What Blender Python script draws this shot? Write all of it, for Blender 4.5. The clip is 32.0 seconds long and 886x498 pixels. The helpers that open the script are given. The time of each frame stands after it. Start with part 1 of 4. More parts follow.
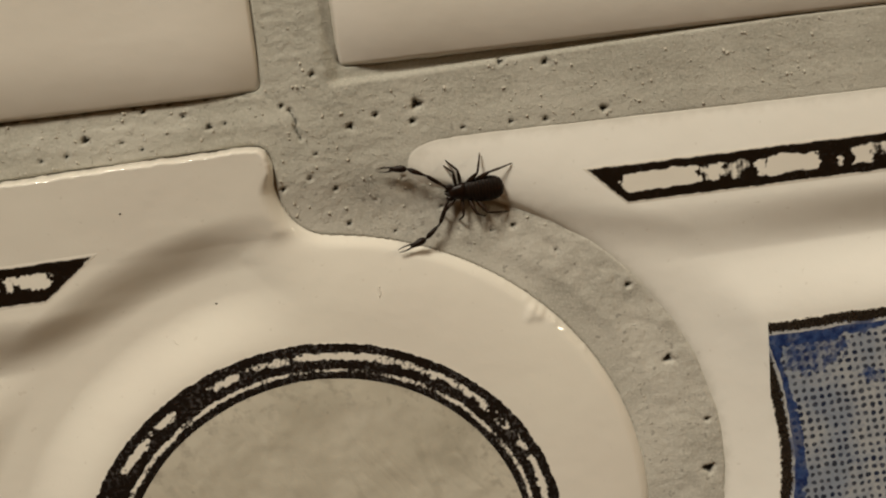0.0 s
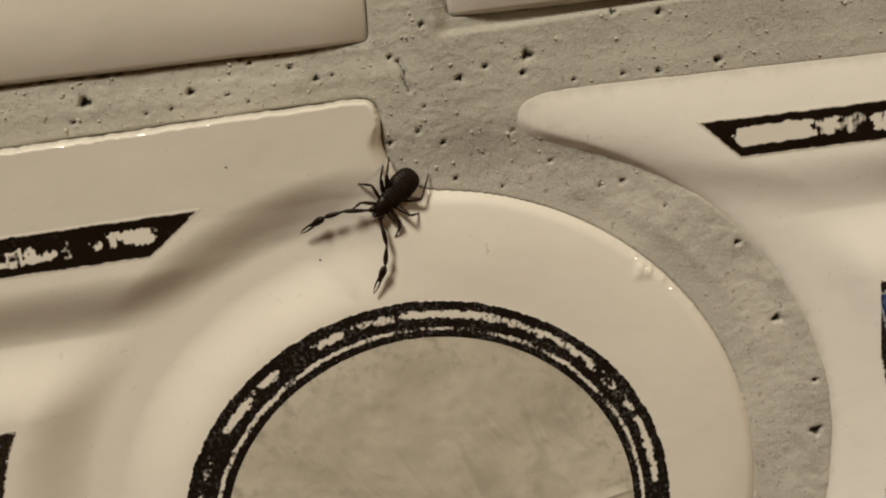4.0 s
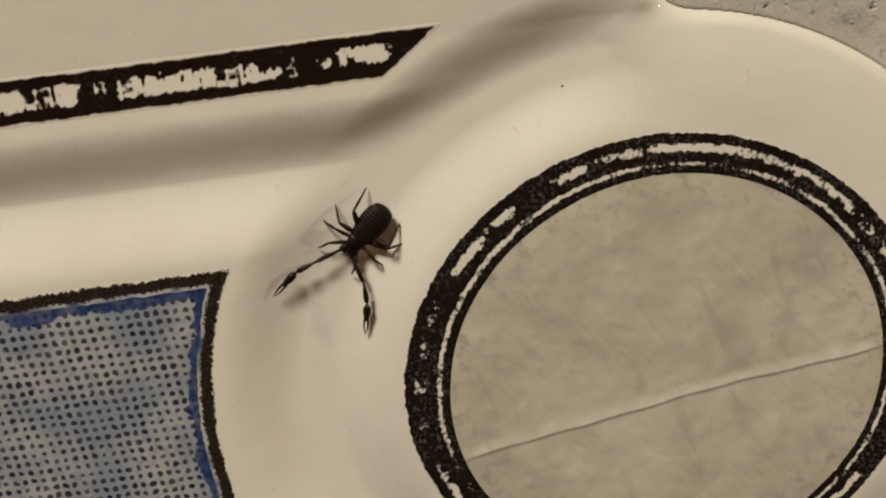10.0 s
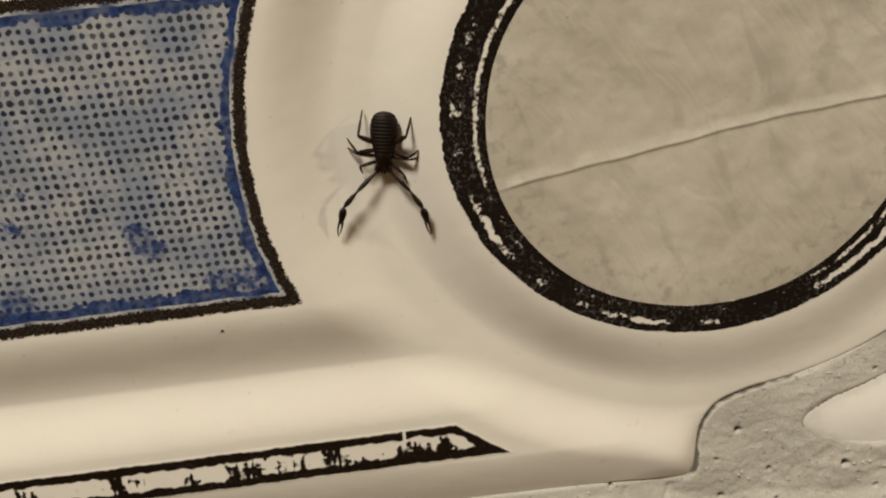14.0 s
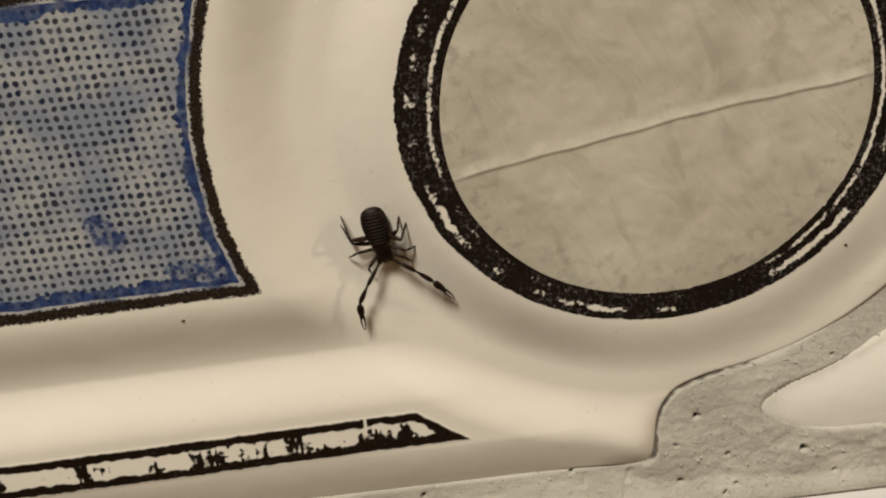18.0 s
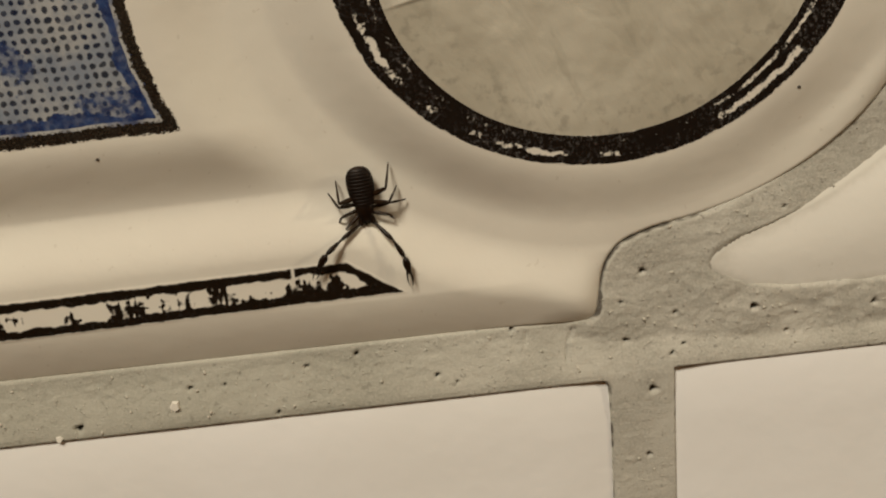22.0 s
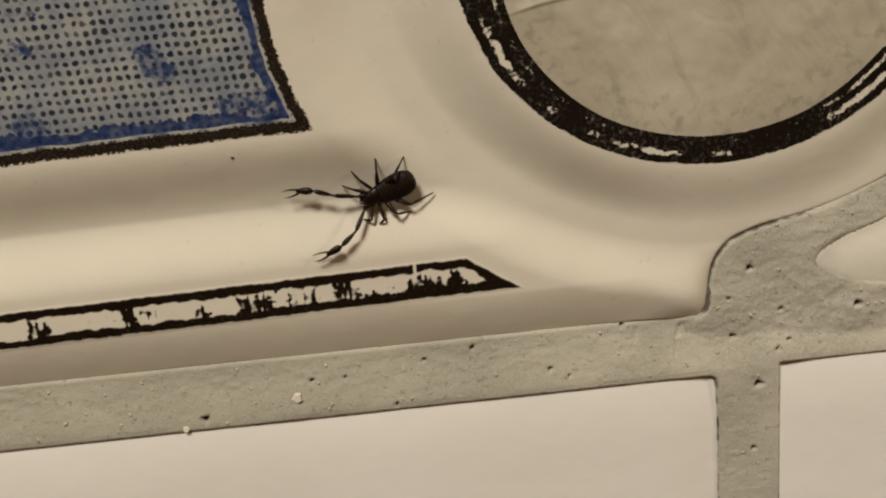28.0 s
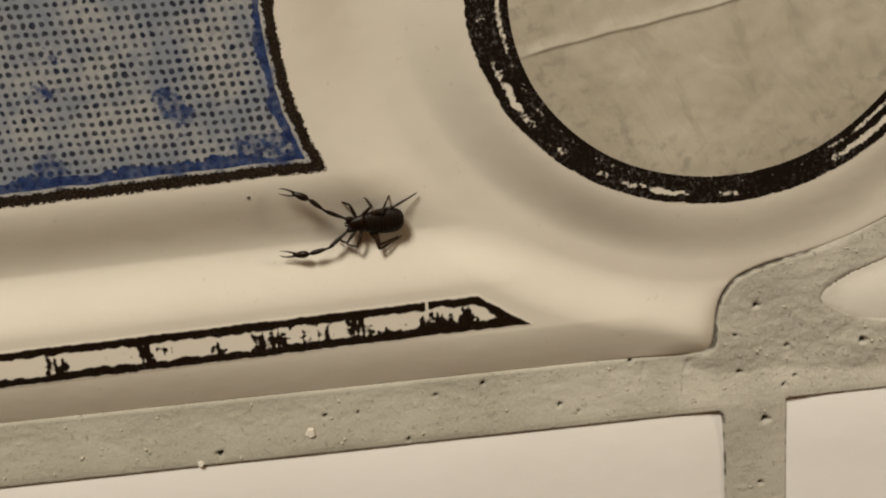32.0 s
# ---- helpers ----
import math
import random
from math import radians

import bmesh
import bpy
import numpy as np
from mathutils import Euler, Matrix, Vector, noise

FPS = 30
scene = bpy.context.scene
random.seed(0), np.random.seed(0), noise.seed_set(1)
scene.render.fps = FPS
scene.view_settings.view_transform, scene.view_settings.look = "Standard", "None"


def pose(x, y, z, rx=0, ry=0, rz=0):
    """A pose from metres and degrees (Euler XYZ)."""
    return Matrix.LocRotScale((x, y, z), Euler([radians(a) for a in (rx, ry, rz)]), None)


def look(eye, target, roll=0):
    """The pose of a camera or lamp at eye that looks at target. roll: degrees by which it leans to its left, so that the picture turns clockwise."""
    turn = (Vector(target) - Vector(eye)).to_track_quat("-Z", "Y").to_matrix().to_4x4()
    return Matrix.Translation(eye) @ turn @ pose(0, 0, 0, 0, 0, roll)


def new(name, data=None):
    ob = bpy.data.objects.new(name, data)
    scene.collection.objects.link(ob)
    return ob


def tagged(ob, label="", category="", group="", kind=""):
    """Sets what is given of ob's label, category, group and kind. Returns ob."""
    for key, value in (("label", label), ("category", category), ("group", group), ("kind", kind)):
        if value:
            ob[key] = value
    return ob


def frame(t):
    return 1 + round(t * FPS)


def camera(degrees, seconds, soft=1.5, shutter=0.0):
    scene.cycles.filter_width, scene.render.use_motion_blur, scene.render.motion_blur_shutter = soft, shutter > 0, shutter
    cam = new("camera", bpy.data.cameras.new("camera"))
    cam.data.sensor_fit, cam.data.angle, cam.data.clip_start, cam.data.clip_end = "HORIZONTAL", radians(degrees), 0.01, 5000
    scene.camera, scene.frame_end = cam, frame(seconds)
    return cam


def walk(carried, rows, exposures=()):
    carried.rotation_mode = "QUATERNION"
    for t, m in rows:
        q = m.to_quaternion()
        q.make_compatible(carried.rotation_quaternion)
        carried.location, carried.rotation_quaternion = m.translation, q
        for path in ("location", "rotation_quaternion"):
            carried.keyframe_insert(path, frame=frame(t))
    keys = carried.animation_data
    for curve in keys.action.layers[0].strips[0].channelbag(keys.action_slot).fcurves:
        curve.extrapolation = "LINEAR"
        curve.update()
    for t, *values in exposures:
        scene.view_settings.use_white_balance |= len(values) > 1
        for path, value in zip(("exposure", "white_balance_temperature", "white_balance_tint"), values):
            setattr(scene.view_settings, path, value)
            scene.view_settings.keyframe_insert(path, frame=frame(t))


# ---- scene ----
cam = camera(43.0, 32.0, soft=2.1, shutter=0.35)
# seconds; eye in millimetres from the medallion's centre on the wall; yaw, pitch, roll in degrees
PATH = [
    (0.0, 4.38, -64.99, 31.02, -4.16, -11.18, -6.52),
    (0.5, 3.25, -65.54, 30.87, -4.23, -10.93, -6.37),
    (1.0, 3.21, -63.21, 32.04, -4.24, -11.02, -6.43),
    (1.5, 2.75, -62.11, 31.76, -4.19, -11.12, -6.51),
    (2.0, 1.21, -61.03, 32.12, -3.89, -11.30, -6.62),
    (2.5, 0.30, -61.84, 31.88, -4.21, -11.37, -6.53),
    (3.0, -0.40, -62.81, 31.14, -4.05, -11.39, -6.58),
    (3.5, -1.38, -63.12, 30.23, -3.72, -11.88, -6.66),
    (4.0, -1.41, -63.42, 29.73, -3.56, -11.89, -6.59),
    (4.5, -3.24, -65.63, 29.65, -3.50, -11.90, -6.36),
    (6.5, -4.16, -60.69, 27.97, -4.48, -12.64, -5.65),
    (7.0, -4.43, -61.25, 27.79, -4.61, -13.45, -5.60),
    (7.5, -3.74, -59.65, 27.95, -4.49, -14.01, -5.72),
    (8.0, -4.90, -58.82, 27.58, -4.22, -13.92, -5.87),
    (8.5, -6.34, -58.84, 27.26, -4.04, -13.53, -5.95),
    (9.0, -10.82, -59.53, 26.15, -3.52, -14.07, -5.99),
    (9.5, -15.15, -59.34, 25.68, -3.07, -15.67, -5.99),
    (10.0, -14.95, -57.86, 24.94, -3.08, -15.76, -5.99),
    (10.5, -14.81, -56.36, 23.91, -2.42, -16.36, -6.13),
    (11.0, -15.95, -57.67, 22.11, -1.85, -16.86, -6.29),
    (11.5, -17.87, -57.85, 19.22, -3.47, -16.75, -5.71),
    (12.0, -17.45, -57.63, 18.30, -3.46, -16.39, -5.73),
    (12.5, -18.21, -58.65, 17.56, -3.42, -16.58, -5.80),
    (13.0, -17.56, -57.19, 15.42, -3.48, -16.79, -5.65),
    (13.5, -18.38, -58.33, 13.48, -3.35, -17.36, -5.47),
    (14.0, -19.08, -60.57, 10.86, -3.69, -16.31, -4.64),
    (14.5, -19.03, -60.51, 10.60, -3.68, -16.16, -4.59),
    (15.0, -16.85, -60.78, 10.76, -3.58, -16.15, -4.82),
    (15.5, -16.31, -61.49, 10.26, -3.95, -15.84, -4.91),
    (17.5, -16.69, -60.49, 10.68, -3.27, -16.66, -5.20),
    (18.0, -16.21, -61.72, 10.59, -3.19, -16.55, -5.15),
    (18.5, -15.66, -61.54, 9.16, -2.65, -16.97, -5.16),
    (19.0, -13.32, -60.73, 7.87, -3.22, -16.87, -5.25),
    (19.5, -11.43, -59.10, 5.26, -3.53, -17.88, -5.32),
    (20.0, -11.85, -58.51, 3.14, -3.45, -17.77, -5.21),
    (20.5, -11.82, -57.77, 2.50, -3.52, -18.07, -5.13),
    (21.0, -13.08, -58.27, 2.39, -3.52, -18.20, -5.04),
    (21.5, -12.77, -59.22, 2.80, -3.45, -18.28, -4.97),
    (22.0, -13.55, -60.81, 2.55, -3.61, -18.24, -4.80),
    (22.5, -13.28, -61.03, 2.25, -3.87, -17.79, -4.82),
    (23.0, -11.70, -59.92, 2.77, -3.97, -17.72, -4.93),
    (23.5, -11.79, -58.56, 1.93, -3.70, -17.92, -5.13),
    (24.0, -12.86, -58.44, 2.01, -3.68, -18.08, -5.08),
    (24.5, -13.83, -58.62, 2.30, -3.71, -18.18, -4.96),
    (26.5, -15.23, -59.72, 2.47, -3.44, -17.60, -4.87),
    (27.0, -16.60, -60.45, 2.12, -3.04, -17.28, -5.00),
    (27.5, -17.78, -61.68, 2.28, -2.97, -17.26, -5.02),
    (28.0, -19.65, -62.98, 2.22, -2.79, -16.97, -4.95),
    (28.5, -18.60, -62.49, 2.26, -2.88, -16.58, -4.92),
    (29.0, -18.79, -61.07, 2.25, -2.78, -16.35, -4.92),
    (29.5, -19.71, -60.96, 2.05, -2.85, -16.59, -4.84),
    (30.0, -17.66, -60.96, 3.11, -2.96, -16.42, -4.95),
    (30.5, -18.17, -61.55, 4.05, -2.72, -16.43, -5.14),
    (31.0, -18.79, -62.34, 3.93, -2.57, -16.39, -5.22),
    (31.5, -19.93, -63.27, 3.62, -2.69, -16.24, -5.10),
    (32.0, -20.28, -63.77, 3.54, -2.87, -15.88, -4.86),
]
MM = 0.001


def eye_pose(x, y, z, yaw, pitch, roll):
    return pose(x * MM, y * MM, z * MM, 90 + pitch, 0, yaw) @ pose(0, 0, 0, 0, 0, roll)


walk(cam, [(t, eye_pose(*row)) for t, *row in PATH],
     exposures=[(0, -0.52, 6670, 10), (9.3, -0.48, 6660, 10), (11, -0.44, 6470, 10), (14, -0.28, 6450, 10), (18.2, -0.29, 6460, 10), (20, -0.48, 6820, 10), (24, -0.54, 6860, 10), (27, -0.52, 6790, 10), (30, -0.52, 6780, 10), (32, -0.44, 6690, 10)])

# ---------------------------------------------------------------- light
world = bpy.data.worlds.new("room_air")
scene.world = world
world.use_nodes = True
world.node_tree.nodes["Background"].inputs["Color"].default_value = (1.0, 0.72, 0.42, 1)
world.node_tree.nodes["Background"].inputs["Strength"].default_value = 0.012


def lamp(name, place, size, watts, colour):
    data = bpy.data.lights.new(name, "AREA")
    data.shape, data.size, data.energy, data.color = "DISK", size, watts, colour
    ob = new(name, data)
    ob.matrix_world = look(place, (0, 0, 0))
    return ob


WARM = (1.0, 0.932, 0.785)
AMBER = (1.0, 0.86, 0.62)
lamp("ceiling_lamp_light", (-0.42, -0.80, 1.07), 0.36, 23.8, WARM)
lamp("wall_lamp_light", (1.24, -0.50, 0.48), 0.11, 5.0, AMBER)


# ---------------------------------------------------------------- materials
class Nodes:
    """Short writing of a node material. Coordinates are millimetres on the thing."""

    def __init__(self, name):
        self.mat = bpy.data.materials.new(name)
        self.mat.use_nodes = True
        self.tree = self.mat.node_tree
        self.bsdf = self.tree.nodes["Principled BSDF"]
        self.bsdf.inputs["Specular IOR Level"].default_value = 0.5
        co = self.tree.nodes.new("ShaderNodeTexCoord")
        sc = self.tree.nodes.new("ShaderNodeVectorMath")
        sc.operation = "SCALE"
        sc.inputs["Scale"].default_value = 1000.0
        self.link(co.outputs["Object"], sc.inputs[0])
        self.mm = sc.outputs[0]

    def link(self, a, b):
        self.tree.links.new(a, b)

    def put(self, socket, value):
        if isinstance(value, (int, float)):
            socket.default_value = value
        elif isinstance(value, tuple):
            socket.default_value = value if len(value) == 4 or socket.type == "VECTOR" else (*value, 1)
        else:
            self.link(value, socket)

    def noise(self, scale, detail=3.0, rough=0.5, dist=0.0, co=None):
        n = self.tree.nodes.new("ShaderNodeTexNoise")
        self.link(co or self.mm, n.inputs["Vector"])
        n.inputs["Scale"].default_value, n.inputs["Detail"].default_value = scale, detail
        n.inputs["Roughness"].default_value, n.inputs["Distortion"].default_value = rough, dist
        return n.outputs["Fac"]

    def voronoi(self, scale, out="Distance", co=None):
        n = self.tree.nodes.new("ShaderNodeTexVoronoi")
        self.link(co or self.mm, n.inputs["Vector"])
        n.inputs["Scale"].default_value = scale
        return n.outputs[out]

    def math(self, op, a, b=0.0, c=0.0, clamp=False):
        n = self.tree.nodes.new("ShaderNodeMath")
        n.operation, n.use_clamp = op, clamp
        for s, v in zip(n.inputs, (a, b, c)):
            self.put(s, v)
        return n.outputs[0]

    def ramp(self, fac, lo, hi, a=0.0, b=1.0):
        n = self.tree.nodes.new("ShaderNodeMapRange")
        n.interpolation_type = "SMOOTHSTEP"
        for s, v in zip(n.inputs, (fac, lo, hi, a, b)):
            self.put(s, v)
        return n.outputs[0]

    def mix(self, fac, a, b):
        n = self.tree.nodes.new("ShaderNodeMix")
        n.data_type = "RGBA"
        self.put(n.inputs[0], fac)
        self.put(n.inputs[6], a)
        self.put(n.inputs[7], b)
        return n.outputs[2]

    def attr(self, name):
        n = self.tree.nodes.new("ShaderNodeAttribute")
        n.attribute_name = name
        return n.outputs["Fac"]

    def xyz(self):
        n = self.tree.nodes.new("ShaderNodeSeparateXYZ")
        self.link(self.mm, n.inputs[0])
        return n.outputs

    def bump(self, height, depth_mm, normal=None):
        n = self.tree.nodes.new("ShaderNodeBump")
        n.inputs["Strength"].default_value = 1.0
        n.inputs["Distance"].default_value = depth_mm * MM
        self.put(n.inputs["Height"], height)
        if normal:
            self.link(normal, n.inputs["Normal"])
        return n.outputs["Normal"]

    def done(self, colour, rough, normal=None, coat=0.0):
        self.put(self.bsdf.inputs["Base Color"], colour)
        self.put(self.bsdf.inputs["Roughness"], rough)
        self.bsdf.inputs["Coat Weight"].default_value = coat
        self.bsdf.inputs["Coat Roughness"].default_value = 0.04
        if normal:
            self.link(normal, self.bsdf.inputs["Normal"])
        return self.mat


GLAZE = (0.795, 0.762, 0.685)


def glaze_colour(n, pale=GLAZE, deep=(0.76, 0.72, 0.65)):
    cloud = n.ramp(n.noise(0.09, 3), 0.3, 0.75)
    tint = n.mix(cloud, pale, deep)
    speck = n.ramp(n.noise(2.2, 1.0), 0.735, 0.78)
    return n.mix(n.math("MULTIPLY", speck, 0.16), tint, (0.36, 0.30, 0.22))


def glaze_bump(n):
    return n.bump(n.noise(0.45, 2), 0.05, n.bump(n.noise(1.5, 2), 0.010, n.bump(n.noise(4.0, 2), 0.003)))


def make_glaze(name, pale, deep):
    n = Nodes(name)
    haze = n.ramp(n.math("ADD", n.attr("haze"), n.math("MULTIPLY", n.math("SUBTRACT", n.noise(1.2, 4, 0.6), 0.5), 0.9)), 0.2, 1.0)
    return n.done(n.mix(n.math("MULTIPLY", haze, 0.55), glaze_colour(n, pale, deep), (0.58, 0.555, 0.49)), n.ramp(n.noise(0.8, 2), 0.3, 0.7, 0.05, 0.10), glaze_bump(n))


def make_wall_glaze(name, a, b):
    n = Nodes(name)
    tint = n.mix(n.ramp(n.noise(0.06, 3), 0.3, 0.75), a, b)
    return n.done(tint, n.ramp(n.noise(0.7, 2), 0.3, 0.7, 0.16, 0.24), glaze_bump(n))


def make_print(name, ink, rough_edge, lo, hi, worn):
    """Printed decor under glaze: the stored ink value decides where colour lies, with a ragged edge; worn: how much of the ink has gone in specks."""
    n = Nodes(name)
    rag = n.math("ADD", n.math("MULTIPLY", n.math("SUBTRACT", n.noise(4.5, 3), 0.5), 1.0 * rough_edge), n.math("MULTIPLY", n.math("SUBTRACT", n.noise(11.0, 2), 0.5), 0.55 * rough_edge))
    amount = n.ramp(n.math("ADD", n.attr("ink"), rag), lo, hi)
    patch = n.ramp(n.noise(0.28, 2), 0.36, 0.62)
    thin = n.math("MULTIPLY", n.ramp(n.noise(3.6, 4, 0.65), 0.50, 0.68), patch)
    lost = n.math("MULTIPLY", n.ramp(n.noise(6.5, 2), 0.66, 0.71), patch)
    tone = n.mix(n.math("MULTIPLY", thin, worn), ink, (0.13, 0.125, 0.125))
    colour = n.mix(n.math("MULTIPLY", amount, n.math("SUBTRACT", 1.0, n.math("MULTIPLY", lost, 0.22 * worn))), glaze_colour(n), tone)
    return n.done(colour, n.ramp(n.noise(0.8, 2), 0.3, 0.7, 0.16, 0.26), glaze_bump(n))


def make_panel():
    n = Nodes("blue_dotted_print")
    x, _, z = n.xyz()
    wob = n.math("MULTIPLY", n.math("SUBTRACT", n.noise(1.3, 2), 0.5), 0.34)
    wob2 = n.math("MULTIPLY", n.math("SUBTRACT", n.noise(1.1, 2, 0.5, 0.6), 0.5), 0.34)
    pitch = 0.515
    u = n.math("DIVIDE", n.math("ADD", x, wob), pitch)
    v = n.math("DIVIDE", n.math("ADD", z, wob2), pitch)
    u = n.math("ADD", u, n.math("MULTIPLY", n.math("FLOOR", v), 0.13))
    du = n.math("SUBTRACT", n.math("FRACT", u), 0.5)
    dv = n.math("SUBTRACT", n.math("FRACT", v), 0.5)
    d = n.math("SQRT", n.math("ADD", n.math("MULTIPLY", du, du), n.math("MULTIPLY", dv, dv)))
    size = n.math("ADD", n.ramp(n.noise(0.45, 3), 0.3, 0.7, 0.25, 0.35), n.math("MULTIPLY", n.math("SUBTRACT", n.noise(3.5, 2), 0.5), 0.22))
    dot = n.math("SUBTRACT", 1.0, n.ramp(n.math("SUBTRACT", d, size), -0.09, 0.07))
    pale = n.mix(n.ramp(n.noise(0.30, 4), 0.36, 0.64), (0.40, 0.412, 0.43), (0.245, 0.28, 0.345))
    pale = n.mix(n.math("MULTIPLY", n.ramp(n.noise(1.8, 3), 0.42, 0.7), 0.5), pale, (0.19, 0.215, 0.27))
    dots = n.mix(n.ramp(n.noise(0.5, 2), 0.4, 0.65), (0.030, 0.036, 0.050), (0.012, 0.020, 0.048))
    field = n.mix(n.math("MULTIPLY", dot, n.ramp(n.noise(0.9, 3), 0.32, 0.6, 0.78, 1.0)), pale, dots)
    rag = n.math("ADD", n.math("MULTIPLY", n.math("SUBTRACT", n.noise(2.2, 3), 0.5), 1.5), n.math("MULTIPLY", n.math("SUBTRACT", n.noise(7.0, 2), 0.5), 0.5))
    blotch = n.ramp(n.math("ADD", n.attr("stain"), n.math("MULTIPLY", rag, 0.75)), 0.34, 0.62)
    blue = n.mix(n.ramp(n.noise(1.6, 4, 0.65), 0.34, 0.66), (0.010, 0.024, 0.095), (0.035, 0.068, 0.185))
    field = n.mix(n.math("MULTIPLY", blotch, n.ramp(n.noise(1.9, 3), 0.35, 0.62, 0.35, 0.92)), field, blue)
    rim = n.ramp(n.math("ADD", n.attr("rim"), n.math("MULTIPLY", rag, 0.6)), 0.40, 0.60)
    field = n.mix(n.math("MULTIPLY", rim, n.ramp(n.noise(1.1, 3), 0.35, 0.6, 0.78, 1.0)), field, blue)
    pale_line = n.ramp(n.math("ADD", n.attr("gap"), n.math("MULTIPLY", rag, 0.45)), 0.45, 0.65)
    field = n.mix(n.math("MULTIPLY", pale_line, n.ramp(n.noise(0.45, 3), 0.36, 0.54, 0.1, 0.9)), field, (0.50, 0.50, 0.49))
    fine = n.math("ADD", n.math("MULTIPLY", n.math("SUBTRACT", n.noise(4.5, 3), 0.5), 1.1), n.math("MULTIPLY", n.math("SUBTRACT", n.noise(13.0, 2), 0.5), 0.6))
    line = n.ramp(n.math("ADD", n.attr("line"), fine), 0.40, 0.60)
    ink = n.mix(n.ramp(n.noise(9.0, 2), 0.42, 0.75), (0.012, 0.009, 0.007), (0.05, 0.04, 0.03))
    outside = n.ramp(n.math("ADD", n.attr("inside"), n.math("MULTIPLY", fine, 0.4)), 0.4, 0.6)
    field = n.mix(outside, glaze_colour(n), field)
    return n.done(n.mix(line, field, ink), n.ramp(n.noise(0.8, 2), 0.3, 0.7, 0.20, 0.32), glaze_bump(n))


def make_disc():
    """Thin crumpled paper under glaze: broad clouds, short soft wrinkles that stand mostly upright, grey smudges near the rim."""
    n = Nodes("grey_marbled_medallion")
    x, _, z = n.xyz()
    stretch = n.tree.nodes.new("ShaderNodeCombineXYZ")
    n.put(stretch.inputs[0], n.math("ADD", x, n.math("MULTIPLY", z, 0.35)))
    n.put(stretch.inputs[2], n.math("MULTIPLY", z, 0.55))
    lean = stretch.outputs[0]
    cloud = n.ramp(n.noise(0.16, 4, 0.55, 0.3), 0.34, 0.66)
    base = n.mix(cloud, (0.475, 0.44, 0.36), (0.57, 0.535, 0.45))
    wisp = n.ramp(n.noise(0.42, 4, 0.55, 1.1, lean), 0.54, 0.68)
    base = n.mix(n.math("MULTIPLY", wisp, 0.36), base, (0.36, 0.335, 0.27))
    light = n.ramp(n.noise(0.55, 3, 0.5, 0.8), 0.58, 0.72)
    base = n.mix(n.math("MULTIPLY", light, 0.30), base, (0.62, 0.59, 0.50))
    near = n.math("SQRT", n.math("ADD", n.math("MULTIPLY", x, x), n.math("MULTIPLY", n.math("MULTIPLY", z, z), 1.18)))
    smudge = n.math("MULTIPLY", n.ramp(near, 9.2, 12.0), n.ramp(n.noise(1.1, 4, 0.6), 0.50, 0.66))
    base = n.mix(n.math("MULTIPLY", smudge, 0.42), base, (0.22, 0.20, 0.165))
    # light on the crease's upper slope, put into the colour as a pale band
    crease_light = n.math("MULTIPLY", n.attr("crease_light"), n.ramp(n.noise(0.5, 3), 0.3, 0.6, 0.15, 0.6))
    base = n.mix(crease_light, base, (0.69, 0.66, 0.575))
    # shade under the raised crease, put into the colour as a dark line
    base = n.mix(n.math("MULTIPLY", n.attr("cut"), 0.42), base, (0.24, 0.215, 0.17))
    speck = n.ramp(n.noise(1.4, 2, 0.7), 0.735, 0.77)
    base = n.mix(n.math("MULTIPLY", speck, 0.4), base, (0.16, 0.14, 0.11))
    wrinkle = n.math("ABSOLUTE", n.math("SUBTRACT", n.noise(0.34, 3, 0.5, 0.9, lean), 0.5))
    crease = n.bump(n.noise(0.3, 3, 0.5, 0.7, lean), 0.16, n.bump(wrinkle, 0.10, n.bump(n.noise(5.0, 3), 0.008)))
    return n.done(base, n.ramp(n.noise(0.6, 2), 0.3, 0.7, 0.34, 0.5), crease)


def make_grout():
    n = Nodes("grey_cement_grout")
    cloud = n.mix(n.ramp(n.noise(0.16, 4), 0.3, 0.72), (0.41, 0.395, 0.345), (0.56, 0.54, 0.48))
    sand = n.mix(n.math("MULTIPLY", n.ramp(n.noise(6.0, 4, 0.7), 0.38, 0.7), 0.55), cloud, (0.66, 0.63, 0.57))
    dark = n.ramp(n.noise(2.4, 2, 0.5), 0.665, 0.70)
    sand = n.mix(n.math("MULTIPLY", dark, 0.42), sand, (0.12, 0.105, 0.09))
    # darker, greener tone at the lower left and along the upper joint
    sand = n.mix(n.math("MULTIPLY", n.attr("dull"), 0.42), sand, (0.30, 0.295, 0.235))
    pit = n.ramp(n.attr("pit"), 0.30, 0.75)
    sand = n.mix(n.math("MULTIPLY", pit, 0.9), sand, (0.03, 0.026, 0.022))
    seam = n.ramp(n.math("ADD", n.attr("seam"), n.math("MULTIPLY", n.math("SUBTRACT", n.noise(1.5, 3), 0.5), 1.3)), 0.45, 0.85)
    sand = n.mix(n.math("MULTIPLY", seam, 0.85), sand, (0.05, 0.038, 0.028))
    rub = n.math("ADD", n.math("MULTIPLY", n.noise(1.6, 4, 0.6), 0.55), n.math("MULTIPLY", n.noise(8.0, 4, 0.65), 0.5))
    grain = n.ramp(n.noise(3.2, 2), 0.69, 0.74)
    rub = n.math("ADD", rub, n.math("MULTIPLY", grain, 0.6))
    sand = n.mix(n.math("MULTIPLY", grain, 0.5), sand, (0.72, 0.69, 0.62))
    return n.done(sand, 0.88, n.bump(rub, 0.10))


def make_shell(name, dark, light, rough):
    n = Nodes(name)
    n.bsdf.inputs["Specular IOR Level"].default_value = 0.22
    return n.done(n.mix(n.ramp(n.noise(2.5, 3), 0.35, 0.7), dark, light), rough, n.bump(n.noise(16.0, 3), 0.012))


